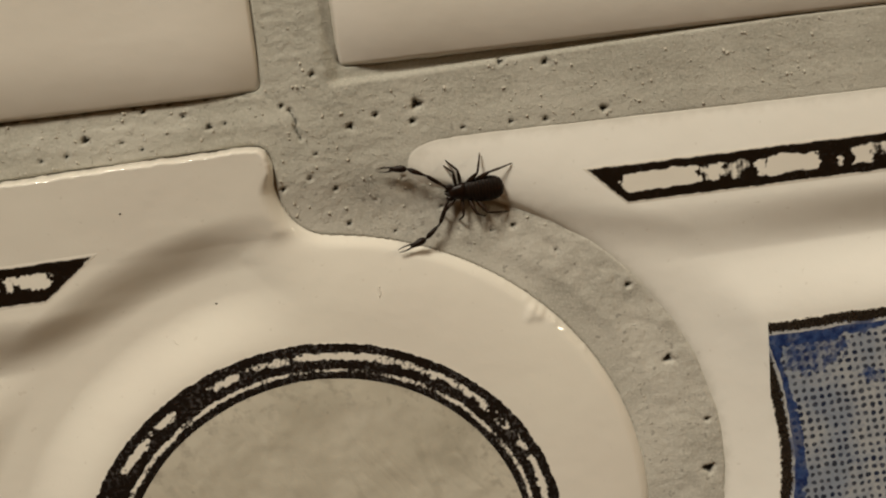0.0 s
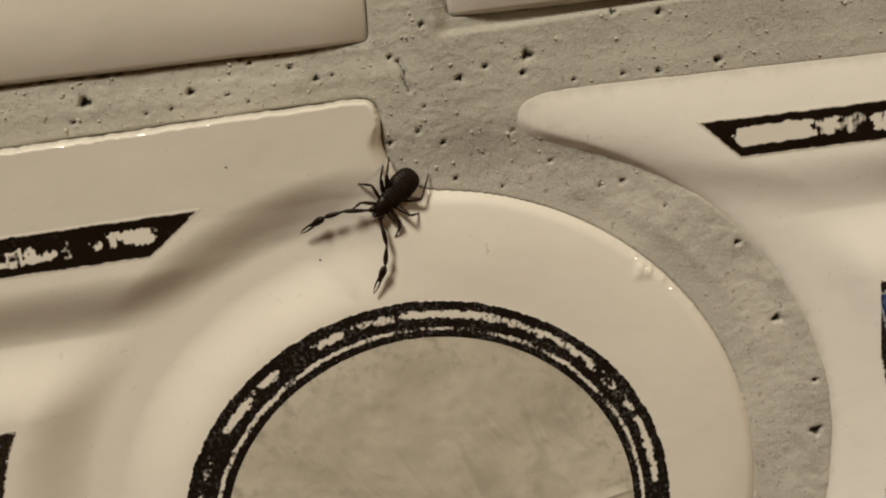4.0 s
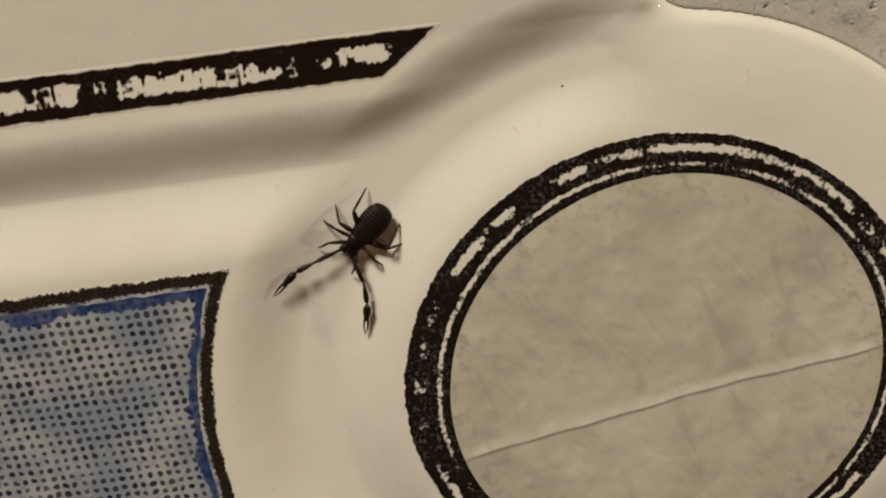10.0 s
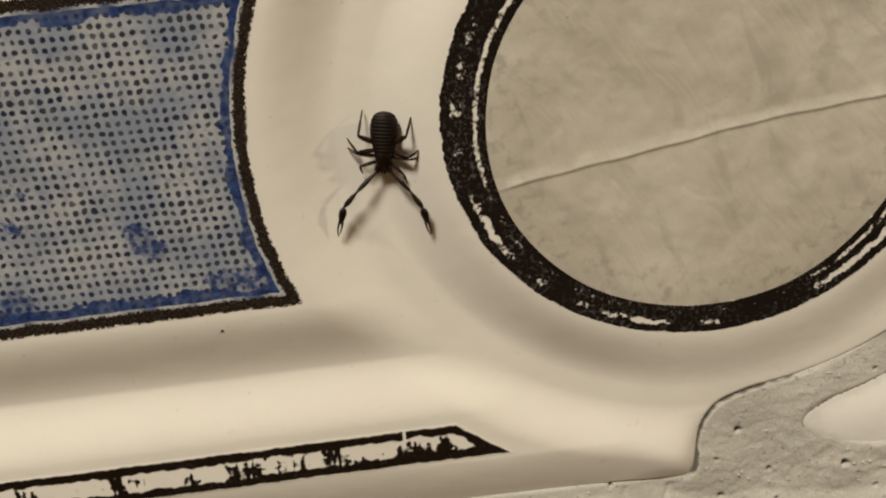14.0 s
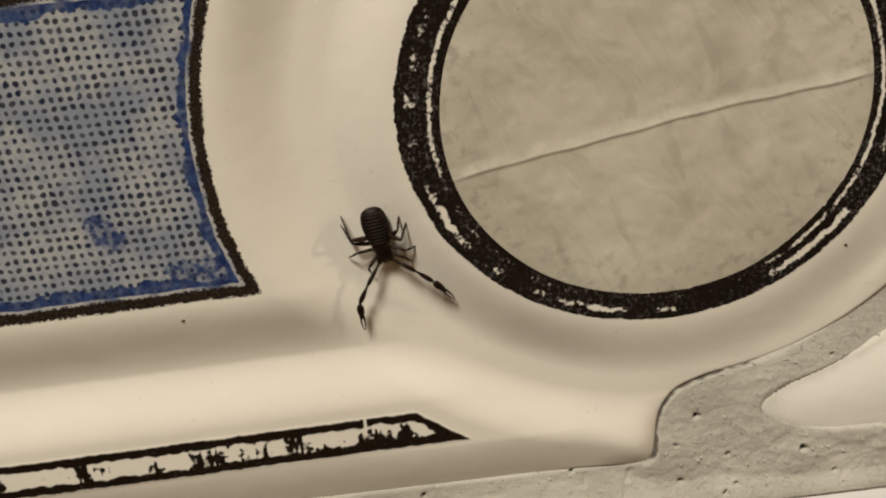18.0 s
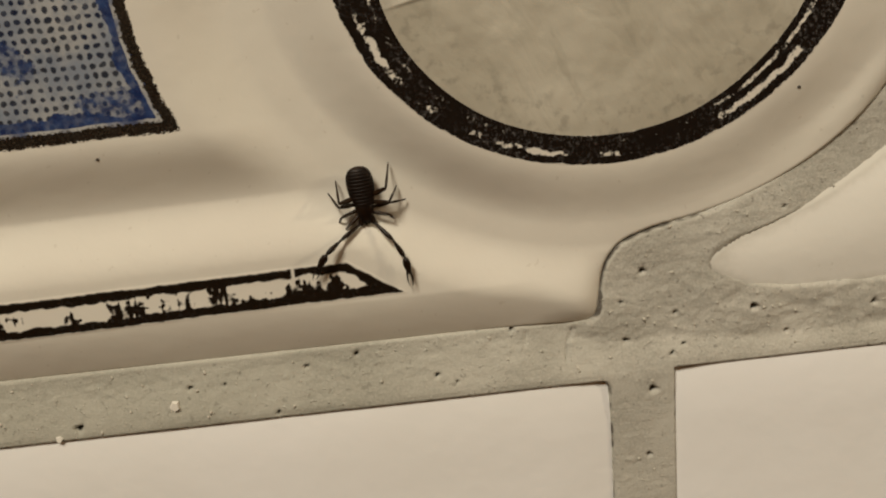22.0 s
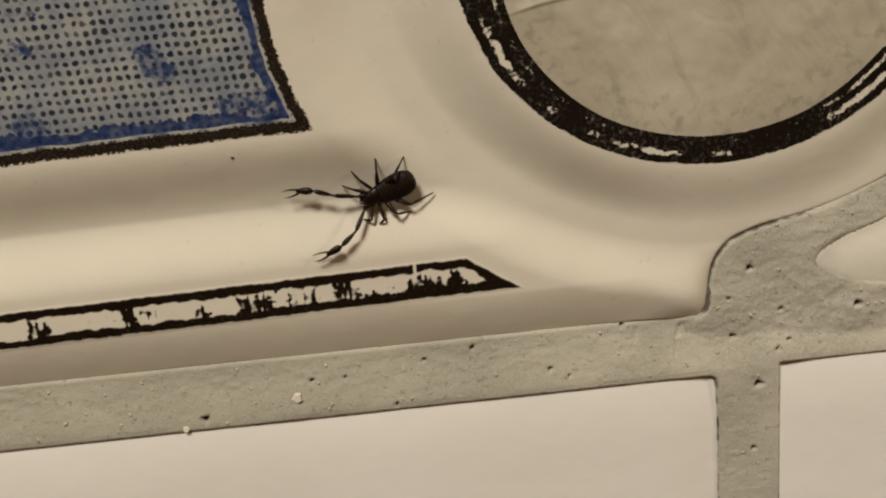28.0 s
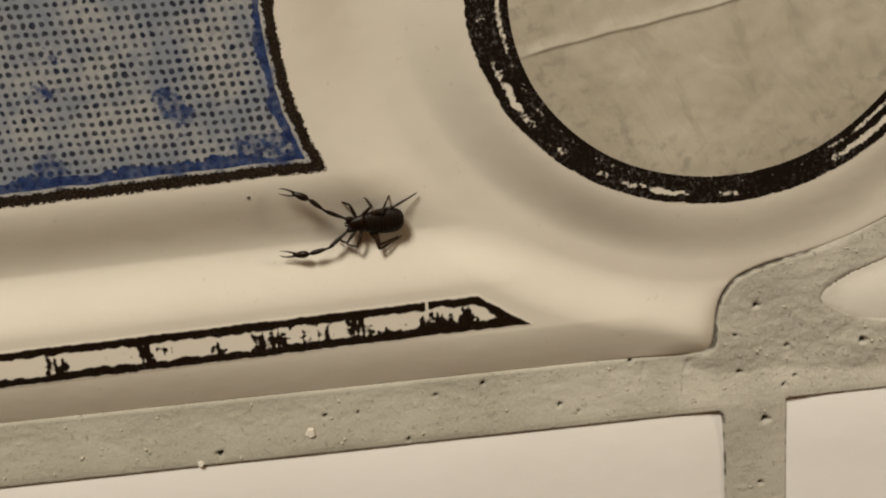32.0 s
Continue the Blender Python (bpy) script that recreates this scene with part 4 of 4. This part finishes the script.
for lo, hi in zip(edges, edges[1:]):
    lo, hi = lo + 0.011, hi - 0.011
    cut = [(lo + (hi - lo) * k / 4, math.sin(math.pi * k / 4) * 0.004) for k in range(5)]
    part("tergite", loft([(x, abd_width(x) + 0.008 + e, abd_width(x) * 0.52 + 0.03 + e, 0, RIDE) for x, e in cut], 24), shell_dark, abdomen)
carapace = part("carapace", loft([(0.46, 0.50, 0.26, 0, RIDE), (0.52, 0.555, 0.30, 0, RIDE), (0.8, 0.50, 0.29, 0, RIDE), (1.1, 0.41, 0.26, 0, RIDE), (1.32, 0.31, 0.22, 0, RIDE), (1.45, 0.23, 0.15, 0, RIDE), (1.48, 0.12, 0.08, 0, RIDE)], 20), shell_mid, beast, "tapered glossy brown head shield")
for side in (1, -1):
    part("eye", loft([(1.20, 0.02, 0.02, side * 0.31, RIDE + 0.10), (1.23, 0.05, 0.05, side * 0.32, RIDE + 0.10), (1.27, 0.05, 0.05, side * 0.31, RIDE + 0.10), (1.30, 0.02, 0.02, side * 0.30, RIDE + 0.10)], 8), shell_dark, carapace)
    part("chelicera", loft([(1.40, 0.08, 0.07, side * 0.10, RIDE - 0.05), (1.52, 0.10, 0.09, side * 0.10, RIDE - 0.06), (1.64, 0.07, 0.06, side * 0.09, RIDE - 0.08), (1.74, 0.02, 0.02, side * 0.05, RIDE - 0.10)], 10), shell_mid, beast)
    part("palp_base", loft([(1.08, 0.10, 0.10, side * 0.24, RIDE - 0.04), (1.24, 0.16, 0.15, side * 0.30, RIDE - 0.04), (1.44, 0.17, 0.15, side * 0.34, RIDE - 0.03), (1.56, 0.15, 0.13, side * 0.34, RIDE - 0.02), (1.62, 0.07, 0.07, side * 0.33, RIDE - 0.02)], 12), shell_mid, beast)

FEMUR, PATELLA, PINCER = 1.60, 1.20, 1.82


def palp(side):
    """The three moving pieces of a pedipalp, each along its own x axis."""
    femur = part("pedipalp_femur", loft([(0.10, 0.05, 0.05, 0, 0), (0.16, 0.085, 0.085, 0, 0), (0.26, 0.075, 0.075, 0, 0), (0.45, 0.09, 0.09, 0, 0), (0.80, 0.125, 0.12, 0, 0), (1.15, 0.135, 0.13, 0, 0), (1.42, 0.12, 0.115, 0, 0), (1.55, 0.085, 0.08, 0, 0), (1.62, 0.045, 0.045, 0, 0)], 12), shell_mid, beast)
    part("trochanter", loft([(-0.10, 0.05, 0.05, 0, 0), (-0.05, 0.13, 0.12, 0, 0), (0.05, 0.155, 0.14, 0, 0), (0.14, 0.11, 0.10, 0, 0), (0.18, 0.05, 0.05, 0, 0)], 12), shell_mid, femur)
    patella = part("pedipalp_patella", loft([(-0.03, 0.045, 0.045, 0, 0), (0.06, 0.075, 0.07, 0, 0), (0.18, 0.065, 0.065, 0, 0), (0.38, 0.115, 0.11, 0, 0), (0.70, 0.155, 0.15, 0, 0), (0.95, 0.15, 0.145, 0, 0), (1.12, 0.10, 0.10, 0, 0), (1.21, 0.045, 0.045, 0, 0)], 12), shell_mid, beast)
    pincer = part("pincer", loft([(-0.03, 0.045, 0.045, 0, 0), (0.03, 0.07, 0.07, 0, 0), (0.08, 0.135, 0.125, 0, 0), (0.22, 0.205, 0.185, 0, 0), (0.42, 0.225, 0.20, 0, 0), (0.64, 0.195, 0.175, 0, 0), (0.84, 0.145, 0.135, 0, 0), (0.98, 0.11, 0.10, 0, 0), (1.03, 0.05, 0.05, 0, 0)], 14), shell_mid, beast, "swollen dark brown pincer")
    part("fixed_finger", limb([(0.80, 0.05 * side, 0, 0.085), (1.05, 0.075 * side, 0, 0.068), (1.35, 0.075 * side, 0, 0.052), (1.62, 0.03 * side, 0, 0.036), (1.84, -0.05 * side, 0, 0.013)]), shell_mid, pincer)
    finger = part("movable_finger", limb([(-0.06, 0, 0, 0.07), (0.18, -0.03 * side, 0, 0.064), (0.48, -0.045 * side, 0, 0.05), (0.76, -0.02 * side, 0, 0.034), (0.98, 0.03 * side, 0, 0.013)]), shell_mid, pincer)
    return femur, patella, pincer, finger


palps = {side: palp(side) for side in (1, -1)}

# legs: root x, root y, lengths of upper and lower leg, thickness
LEGS = [(1.00, 0.30, 1.08, 0.86, 0.105), (0.72, 0.36, 1.14, 1.04, 0.105), (0.40, 0.40, 1.22, 1.28, 0.13), (0.02, 0.42, 1.32, 1.64, 0.15)]
HIP = RIDE - 0.16


def leg(side, spec):
    """An upper leg and its lower leg, each along its own x axis."""
    x, y, up_len, low_len, thick = spec
    upper = part("leg", limb([(-0.05, 0, 0, thick * 0.5), (up_len * 0.12, 0, 0, thick * 0.85), (up_len * 0.45, 0, 0.02, thick * 1.1), (up_len * 0.8, 0, 0.015, thick * 0.85), (up_len * 0.96, 0, 0, thick * 0.62), (up_len + 0.02, 0, 0, thick * 0.35)]), shell_leg, beast)
    lower = part("lower_leg", limb([(-0.02, 0, 0, 0.045), (low_len * 0.08, 0, 0.01, 0.072), (low_len * 0.35, 0, 0.035, 0.076), (low_len * 0.55, 0, 0.035, 0.060), (low_len * 0.6, 0, 0.03, 0.052), (low_len * 0.8, 0, 0.02, 0.050), (low_len * 0.96, 0, 0, 0.042), (low_len + 0.02, 0, -0.02, 0.018)]), shell_leg, upper)
    for k in (-1, 1):
        part("claw", limb([(low_len - 0.01, 0.008 * k, -0.01, 0.014), (low_len + 0.04, 0.03 * k, -0.015, 0.010), (low_len + 0.075, 0.04 * k, -0.035, 0.004)], 5), shell_leg, lower)
    return upper, lower


legs = {(n, side): leg(side, spec) for n, spec in enumerate(LEGS) for side in (1, -1)}

# ---------------------------------------------------------------- unseen room added behind the camera, closed round to bounce warm light
def slab(name, label, x0, x1, y0, y1, z0, z1, material):
    bm = bmesh.new()
    bmesh.ops.create_cube(bm, size=1, matrix=Matrix.Translation(((x0 + x1) / 2, (y0 + y1) / 2, (z0 + z1) / 2)) @ Matrix.Diagonal((x1 - x0, y1 - y0, z1 - z0, 1)))
    return tagged(part(name, bm, material, None, "", False), label, name.split("_")[0], kind="structure")


slab("floor", "unseen stone floor added to bounce light", -1.5, 1.5, -2.2, 0.1, -1.3, -1.2, floor_mat)
slab("ceiling", "unseen painted ceiling added to bounce light", -1.5, 1.5, -2.2, 0.1, 1.4, 1.5, plaster)
slab("wall_west", "unseen painted wall added to bounce light", -1.6, -1.5, -2.2, 0.1, -1.3, 1.5, plaster)
slab("wall_east", "unseen painted wall added to bounce light", 1.5, 1.6, -2.2, 0.1, -1.3, 1.5, plaster)
slab("wall_south", "unseen painted wall added to bounce light", -1.5, 1.5, -2.3, -2.2, -1.3, 1.5, plaster)

# ---------------------------------------------------------------- movement
# seconds; the body's middle on the wall (mm); heading; turns of the left and right pedipalp's three pieces, from the heading
CRAWL = [
    (0.0, 11.32, 21.53, -178, 63, 39, 18, -44, -26, -5),
    (0.3, 10.54, 21.57, -188, 48, 56, 7, -52, -40, -15),
    (0.5, 9.89, 22.79, -191, 57, 28, 9, -59, -35, -10),
    (0.7, 8.62, 23.32, -179, 65, 35, 18, -60, -41, -10),
    (1.0, 7.70, 23.11, -177, 76, 44, 11, -47, -39, -1),
    (1.2, 6.84, 23.41, -176, 74, 35, 2, -57, -40, -11),
    (1.5, 6.04, 23.07, -171, 85, 21, 15, -63, -43, -12),
    (1.7, 4.52, 22.58, -167, 73, 47, 22, -55, -35, -9),
    (1.9, 3.73, 22.05, -164, 75, 42, 25, -48, -25, 2),
    (2.0, 3.22, 22.45, -158, 71, 45, 31, -41, -21, 6),
    (2.5, 2.25, 21.41, -144, 57, 38, 33, -50, -20, 2),
    (3.0, 0.72, 19.96, -139, 61, 37, 17, -42, -27, -1),
    (3.5, 0.66, 20.00, -138, 56, 41, 27, -41, -29, -4),
    (4.0, 0.02, 19.85, -141, 56, 40, 25, -44, -27, -10),
    (4.5, -0.48, 19.52, -140, 56, 39, 26, -41, -32, -12),
    (6.5, -2.28, 17.80, -127, 51, 38, 32, -34, -17, -4),
    (7.0, -3.47, 16.94, -128, 74, 60, 43, -25, -17, -2),
    (7.4, -4.19, 15.87, -130, 75, 71, 43, -48, -36, -20),
    (7.7, -6.50, 14.41, -135, 62, 59, 31, -49, -36, -23),
    (8.0, -8.79, 13.43, -150, 64, 57, 22, -44, -41, -22),
    (8.3, -10.13, 12.97, -153, 66, 43, 5, -55, -41, -23),
    (8.6, -12.90, 12.17, -163, 59, 41, 18, -51, -46, -19),
    (9.0, -13.97, 11.78, -166, 61, 47, 32, -41, -42, -12),
    (9.3, -14.41, 11.68, -166, 63, 44, 32, -37, -37, -10),
    (9.5, -14.71, 11.29, -151, 59, 44, 30, -41, -28, -2),
    (10.0, -15.87, 9.91, -137, 65, 49, 38, -26, -21, -2),
    (10.5, -16.27, 9.47, -133, 67, 57, 37, -22, -20, 10),
    (11.0, -17.63, 7.56, -129, 67, 53, 30, -33, -34, -12),
    (11.5, -17.86, 6.51, -101, 59, 53, 34, -42, -36, -13),
    (12.0, -17.81, 5.26, -101, 55, 49, 32, -42, -38, -11),
    (13.0, -17.80, 2.64, -100, 53, 30, 17, -62, -46, -22),
    (14.0, -17.87, -0.69, -96, 48, 38, 17, -44, -39, -12),
    (15.0, -17.73, -2.53, -92, 52, 37, 24, -50, -27, -11),
    (15.5, -17.75, -2.59, -92, 50, 33, 20, -36, -43, -15),
    (17.5, -17.17, -5.54, -90, 62, 57, 42, -52, -38, -19),
    (18.0, -16.33, -6.72, -80, 50, 43, 32, -44, -38, -8),
    (18.5, -15.42, -8.57, -82, 46, 38, 27, -48, -42, -16),
    (19.0, -14.54, -10.56, -83, 48, 44, 21, -54, -40, -27),
    (19.5, -14.07, -12.03, -89, 44, 36, 17, -70, -42, -29),
    (20.0, -13.92, -13.34, -88, 53, 43, 26, -59, -55, -18),
    (20.5, -13.93, -13.39, -87, 59, 48, 34, -47, -52, -18),
    (21.0, -13.70, -13.97, -79, 79, 65, 44, -44, -32, 5),
    (22.0, -13.96, -14.13, -85, 40, 24, 6, -68, -61, -38),
    (22.5, -14.30, -13.71, -95, 48, 32, 11, -83, -64, -44),
    (23.0, -14.57, -13.41, -100, 59, 43, 6, -93, -73, -52),
    (23.5, -14.68, -13.01, -109, 56, 13, 2, -95, -75, -59),
    (24.0, -15.06, -12.88, -126, 54, 17, 0, -89, -75, -53),
    (24.3, -15.21, -13.01, -139, 50, 15, -7, -96, -59, -53),
    (24.5, -16.05, -12.87, -144, 48, 12, 0, -90, -83, -47),
    (26.5, -17.78, -12.95, -166, 33, 13, -3, -23, -51, -10),
    (27.0, -18.54, -13.30, -156, 53, 48, 33, -22, -14, -7),
    (27.5, -19.29, -13.37, -159, 34, 25, 6, -34, -29, -24),
    (28.0, -19.52, -13.30, -160, 40, 19, 8, -31, -39, -22),
    (28.5, -19.64, -13.35, -159, 46, 37, 26, -36, -41, -29),
    (29.0, -20.14, -13.23, -167, 45, 32, 22, -20, -20, -12),
    (29.5, -20.34, -13.12, -174, 34, 21, 10, -41, -43, -26),
    (30.0, -20.49, -13.03, -177, 29, 9, 0, -64, -46, -25),
    (30.5, -20.60, -12.94, -179, 33, 4, 7, -60, -45, -31),
    (31.0, -20.65, -12.93, -179, 41, 15, 10, -58, -35, -30),
    (31.5, -20.60, -12.86, -177, 58, 32, 26, -47, -27, -20),
    (32.0, -20.98, -12.60, -179, 34, 11, 3, -36, -47, -26),
]


# the legs, from the front pair to the rear one, left (1) and right (-1): seconds; turn of the upper leg from the heading, its reach (mm) along the wall, turn of the lower leg
STEPS = {
    (0, 1): [(0, 43, 0.67, 55), (2, 53, 1.3, 83), (4, 87, 0.7, 59), (7, 59, 1.13, 0), (9, 64, 1.13, -12), (10, 32, 0.89, 24), (11, 51, 0.74, 14), (12, 62, 1.03, 20), (14, 50, 1.06, 18), (15, 63, 0.87, 13), (18, 54, 0.88, 30), (20, 85, 1, -3), (22, 77, 1.03, 25), (24, 51, 0.7, 50), (27, 51, 1.12, -14), (28, 59, 1.01, -12), (30, 45, 0.53, 81), (32, 47, 0.89, -4)],
    (0, -1): [(0, 86, 0.9, 26), (2, 46, 0.7, 80), (4, 53, 1.01, -2), (7, 38, 0.87, 21), (8, 58, 0.89, 12), (9, 52, 0.92, 7), (10, 48, 1.13, 14), (11, 71, 0.81, 18), (12, 75, 1.01, -14), (15, 75, 0.9, -4), (18, 48, 0.72, 1), (20, 72, 0.92, 22), (22, 58, 0.93, 23), (24, 47, 1.21, -6), (27, 34, 1.06, 9), (28, 42, 1.01, 32), (30, 48, 0.6, 30), (32, 74, 0.5, 7)],
    (1, 1): [(0, 88, 1.04, 62), (2, 77, 1.3, 41), (4, 79, 1.26, 26), (7, 111, 1.06, 128), (8, 90, 1.15, 72), (9, 83, 1.28, 51), (10, 86, 0.87, 81), (11, 84, 1.01, 54), (12, 94, 0.8, 90), (14, 86, 0.65, 88), (15, 94, 0.87, 87), (18, 67, 0.69, 81), (20, 96, 1.19, 108), (22, 96, 1.16, 83), (24, 77, 0.9, 39), (27, 92, 1.1, 33), (28, 83, 1.1, 32), (30, 90, 0.97, 52), (32, 67, 1.02, 6)],
    (1, -1): [(0, 86, 1.07, 35), (2, 81, 0.89, 41), (4, 102, 0.7, 49), (7, 77, 1.13, 56), (8, 64, 1.35, 42), (9, 93, 0.8, 66), (10, 84, 1.01, 71), (11, 64, 0.9, 37), (12, 81, 1.11, 48), (14, 98, 1.04, 107), (15, 110, 1.11, 111), (18, 97, 1.07, 61), (20, 93, 0.76, 84), (22, 81, 0.97, 25), (24, 76, 1.11, 82), (27, 80, 0.6, 75), (28, 68, 0.68, 62), (30, 84, 0.5, 62), (32, 133, 0.55, 45)],
    (2, 1): [(0, 115, 0.98, 133), (2, 103, 0.86, 142), (4, 97, 0.89, 137), (7, 118, 1.13, 154), (8, 90, 0.98, 148), (9, 108, 1.34, 140), (10, 112, 1.2, 143), (11, 109, 1.04, 171), (12, 111, 0.91, 139), (14, 78, 0.84, 117), (15, 90, 0.95, 129), (18, 128, 0.84, 160), (20, 92, 1.03, 135), (22, 89, 1.02, 135), (24, 108, 1.17, 134), (27, 120, 1.32, 172), (28, 110, 1.09, 152), (30, 116, 1.07, 150), (32, 120, 1.35, 188)],
    (2, -1): [(0, 133, 1.07, 109), (2, 117, 0.86, 133), (4, 120, 0.73, 160), (7, 105, 1.01, 148), (8, 87, 0.65, 131), (9, 125, 1.14, 146), (10, 90, 0.94, 124), (11, 110, 1.03, 134), (12, 97, 0.81, 140), (14, 89, 1.04, 132), (15, 98, 1.2, 140), (18, 107, 1.24, 159), (20, 120, 1.11, 151), (22, 100, 0.88, 144), (24, 93, 0.9, 119), (27, 116, 0.5, 133), (28, 112, 0.57, 110), (30, 134, 0.78, 111), (32, 158, 0.88, 131)],
    (3, 1): [(0, 127, 1.16, 159), (2, 110, 1.14, 190), (4, 135, 1.25, 200), (7, 158, 1.34, 177), (8, 142, 1.24, 185), (9, 128, 1.2, 189), (10, 111, 1.01, 187), (11, 154, 1.34, 184), (12, 98, 0.71, 168), (14, 126, 1, 167), (15, 95, 0.62, 166), (18, 71, 0.67, 147), (20, 126, 1.09, 166), (22, 115, 1.06, 161), (24, 130, 1.05, 170), (27, 111, 1.21, 157), (28, 136, 1.27, 176), (30, 132, 1, 187), (32, 98, 1.24, 195)],
    (3, -1): [(0, 146, 1.22, 178), (2, 141, 0.87, 171), (4, 121, 0.52, 158), (7, 99, 0.79, 151), (8, 110, 0.86, 172), (9, 120, 0.65, 150), (10, 125, 1.07, 174), (11, 108, 0.82, 163), (12, 144, 1.28, 174), (14, 118, 1.1, 187), (15, 140, 1.35, 181), (18, 107, 1.14, 166), (20, 107, 1.02, 162), (22, 95, 0.81, 180), (24, 85, 0.73, 146), (27, 152, 0.64, 161), (28, 154, 0.82, 153), (30, 157, 0.98, 151), (32, 163, 1.35, 161)],
}


def surface(x, z):
    """The height of tiles and grout at a place of the wall, smoothed over the stance of the legs."""
    ks = [(0, 0)] + [(1.1 * math.cos(a), 1.1 * math.sin(a)) for a in np.linspace(0, 5.5, 8)]
    px, pz = np.array([x + a for a, _ in ks]), np.array([z + b for _, b in ks])
    h = np.maximum(shape_a.height(px, pz), shape_b.height(px - shape_b.ox, pz - shape_b.oz))
    h = np.maximum(h, grout_level(px, pz))
    slope = np.linalg.lstsq(np.stack([px - x, pz - z, np.ones(len(px))], 1), h, rcond=None)[0]
    return float(np.mean(h)), float(slope[0]), float(slope[1])


def stance(x, z, heading):
    """The pose of the body: x ahead, z away from the wall."""
    h, sx, sz = surface(x, z)
    out = Vector((-0.6 * sx, -1, -0.6 * sz)).normalized()
    ahead = Vector((math.cos(radians(heading)), 0, math.sin(radians(heading))))
    ahead = (ahead - out * ahead.dot(out)).normalized()
    left = out.cross(ahead)
    m = Matrix((ahead, left, out)).transposed().to_4x4()
    return Matrix.Translation((x * MM, -h * MM, z * MM)) @ m


def skin(x, z):
    """The height of tiles or grout at one place, in millimetres."""
    px, pz = np.array([x]), np.array([z])
    return max(float(shape_a.height(px, pz)[0]), float(shape_b.height(px - shape_b.ox, pz - shape_b.oz)[0]), float(grout_level(px, pz)[0]))


def chain(side, body, turns):
    """Poses of the three pieces of a pedipalp in the body's space, held clear of the wall below them."""
    at = Vector((1.50, 0.32 * side, RIDE - 0.02))
    poses = []
    for turn, clear, length in zip(turns, (0.84, 0.80, 0.42), (FEMUR, PATELLA, PINCER)):
        reach = at + Vector((length * math.cos(radians(turn)), length * math.sin(radians(turn)), 0))
        there = body @ (reach * MM) / MM
        gain = skin(there.x, there.z) + clear + there.y
        rise = math.degrees(math.asin(max(-0.5, min(0.5, gain / length))))
        m = pose(0, 0, 0, 0, 0, turn) @ pose(0, 0, 0, 0, -rise, 0)
        poses.append(Matrix.Translation(at * MM) @ m)
        at = at + m.to_3x3() @ Vector((length, 0, 0))
    return poses


def step(n, side, turn, reach, low_turn):
    """The poses of an upper leg on the body and of the lower leg on it, which comes down to the wall."""
    x, y, up_len, low_len, _ = LEGS[n]
    rise = min(math.acos(min(reach / up_len, 0.985)), math.asin(min(1.0, (0.8 * low_len - HIP) / up_len)))
    upper = pose(x * MM, side * y * MM, HIP * MM, 0, 0, side * turn) @ pose(0, 0, 0, 0, -math.degrees(rise), 0)
    knee = upper @ Vector((up_len * MM, 0, 0))
    down = math.degrees(math.asin(min(0.85, (knee.z / MM - 0.03) / low_len)))
    lower = Matrix.Translation(knee) @ pose(0, 0, 0, 0, 0, side * low_turn) @ pose(0, 0, 0, 0, down, 0)
    return upper, upper.inverted() @ lower


def full_span(rows):
    """Rows from the clip's start to its end."""
    return ([(0, *rows[0][1:])] if rows[0][0] > 0 else []) + rows + ([(32, *rows[-1][1:])] if rows[-1][0] < 32 else [])


def motions():
    walk(beast, [(t, stance(x, z, heading)) for t, x, z, heading, *_ in CRAWL])
    for side, first in ((1, 4), (-1, 7)):
        turned = [chain(side, stance(*row[1:4]), row[first:first + 3]) for row in CRAWL]
        for n, piece in enumerate(palps[side][:3]):
            walk(piece, [(row[0], poses[n]) for row, poses in zip(CRAWL, turned)])
    # the pincers open and close
    for side in (1, -1):
        walk(palps[side][3], [(t, pose(0.80 * MM, -0.08 * side * MM, 0, 0, 0, -side * open_by)) for t, open_by in ((0, 8), (1, 7), (4, 1), (10, 0), (18, 1), (20, 8), (24, 9), (28, 22), (32, 16))])
    for (n, side), (upper, lower) in legs.items():
        rows = [(t, *step(n, side, *turns)) for t, *turns in full_span(STEPS[n, side])]
        walk(upper, [(t, a) for t, a, _ in rows])
        walk(lower, [(t, b) for t, _, b in rows])


motions()
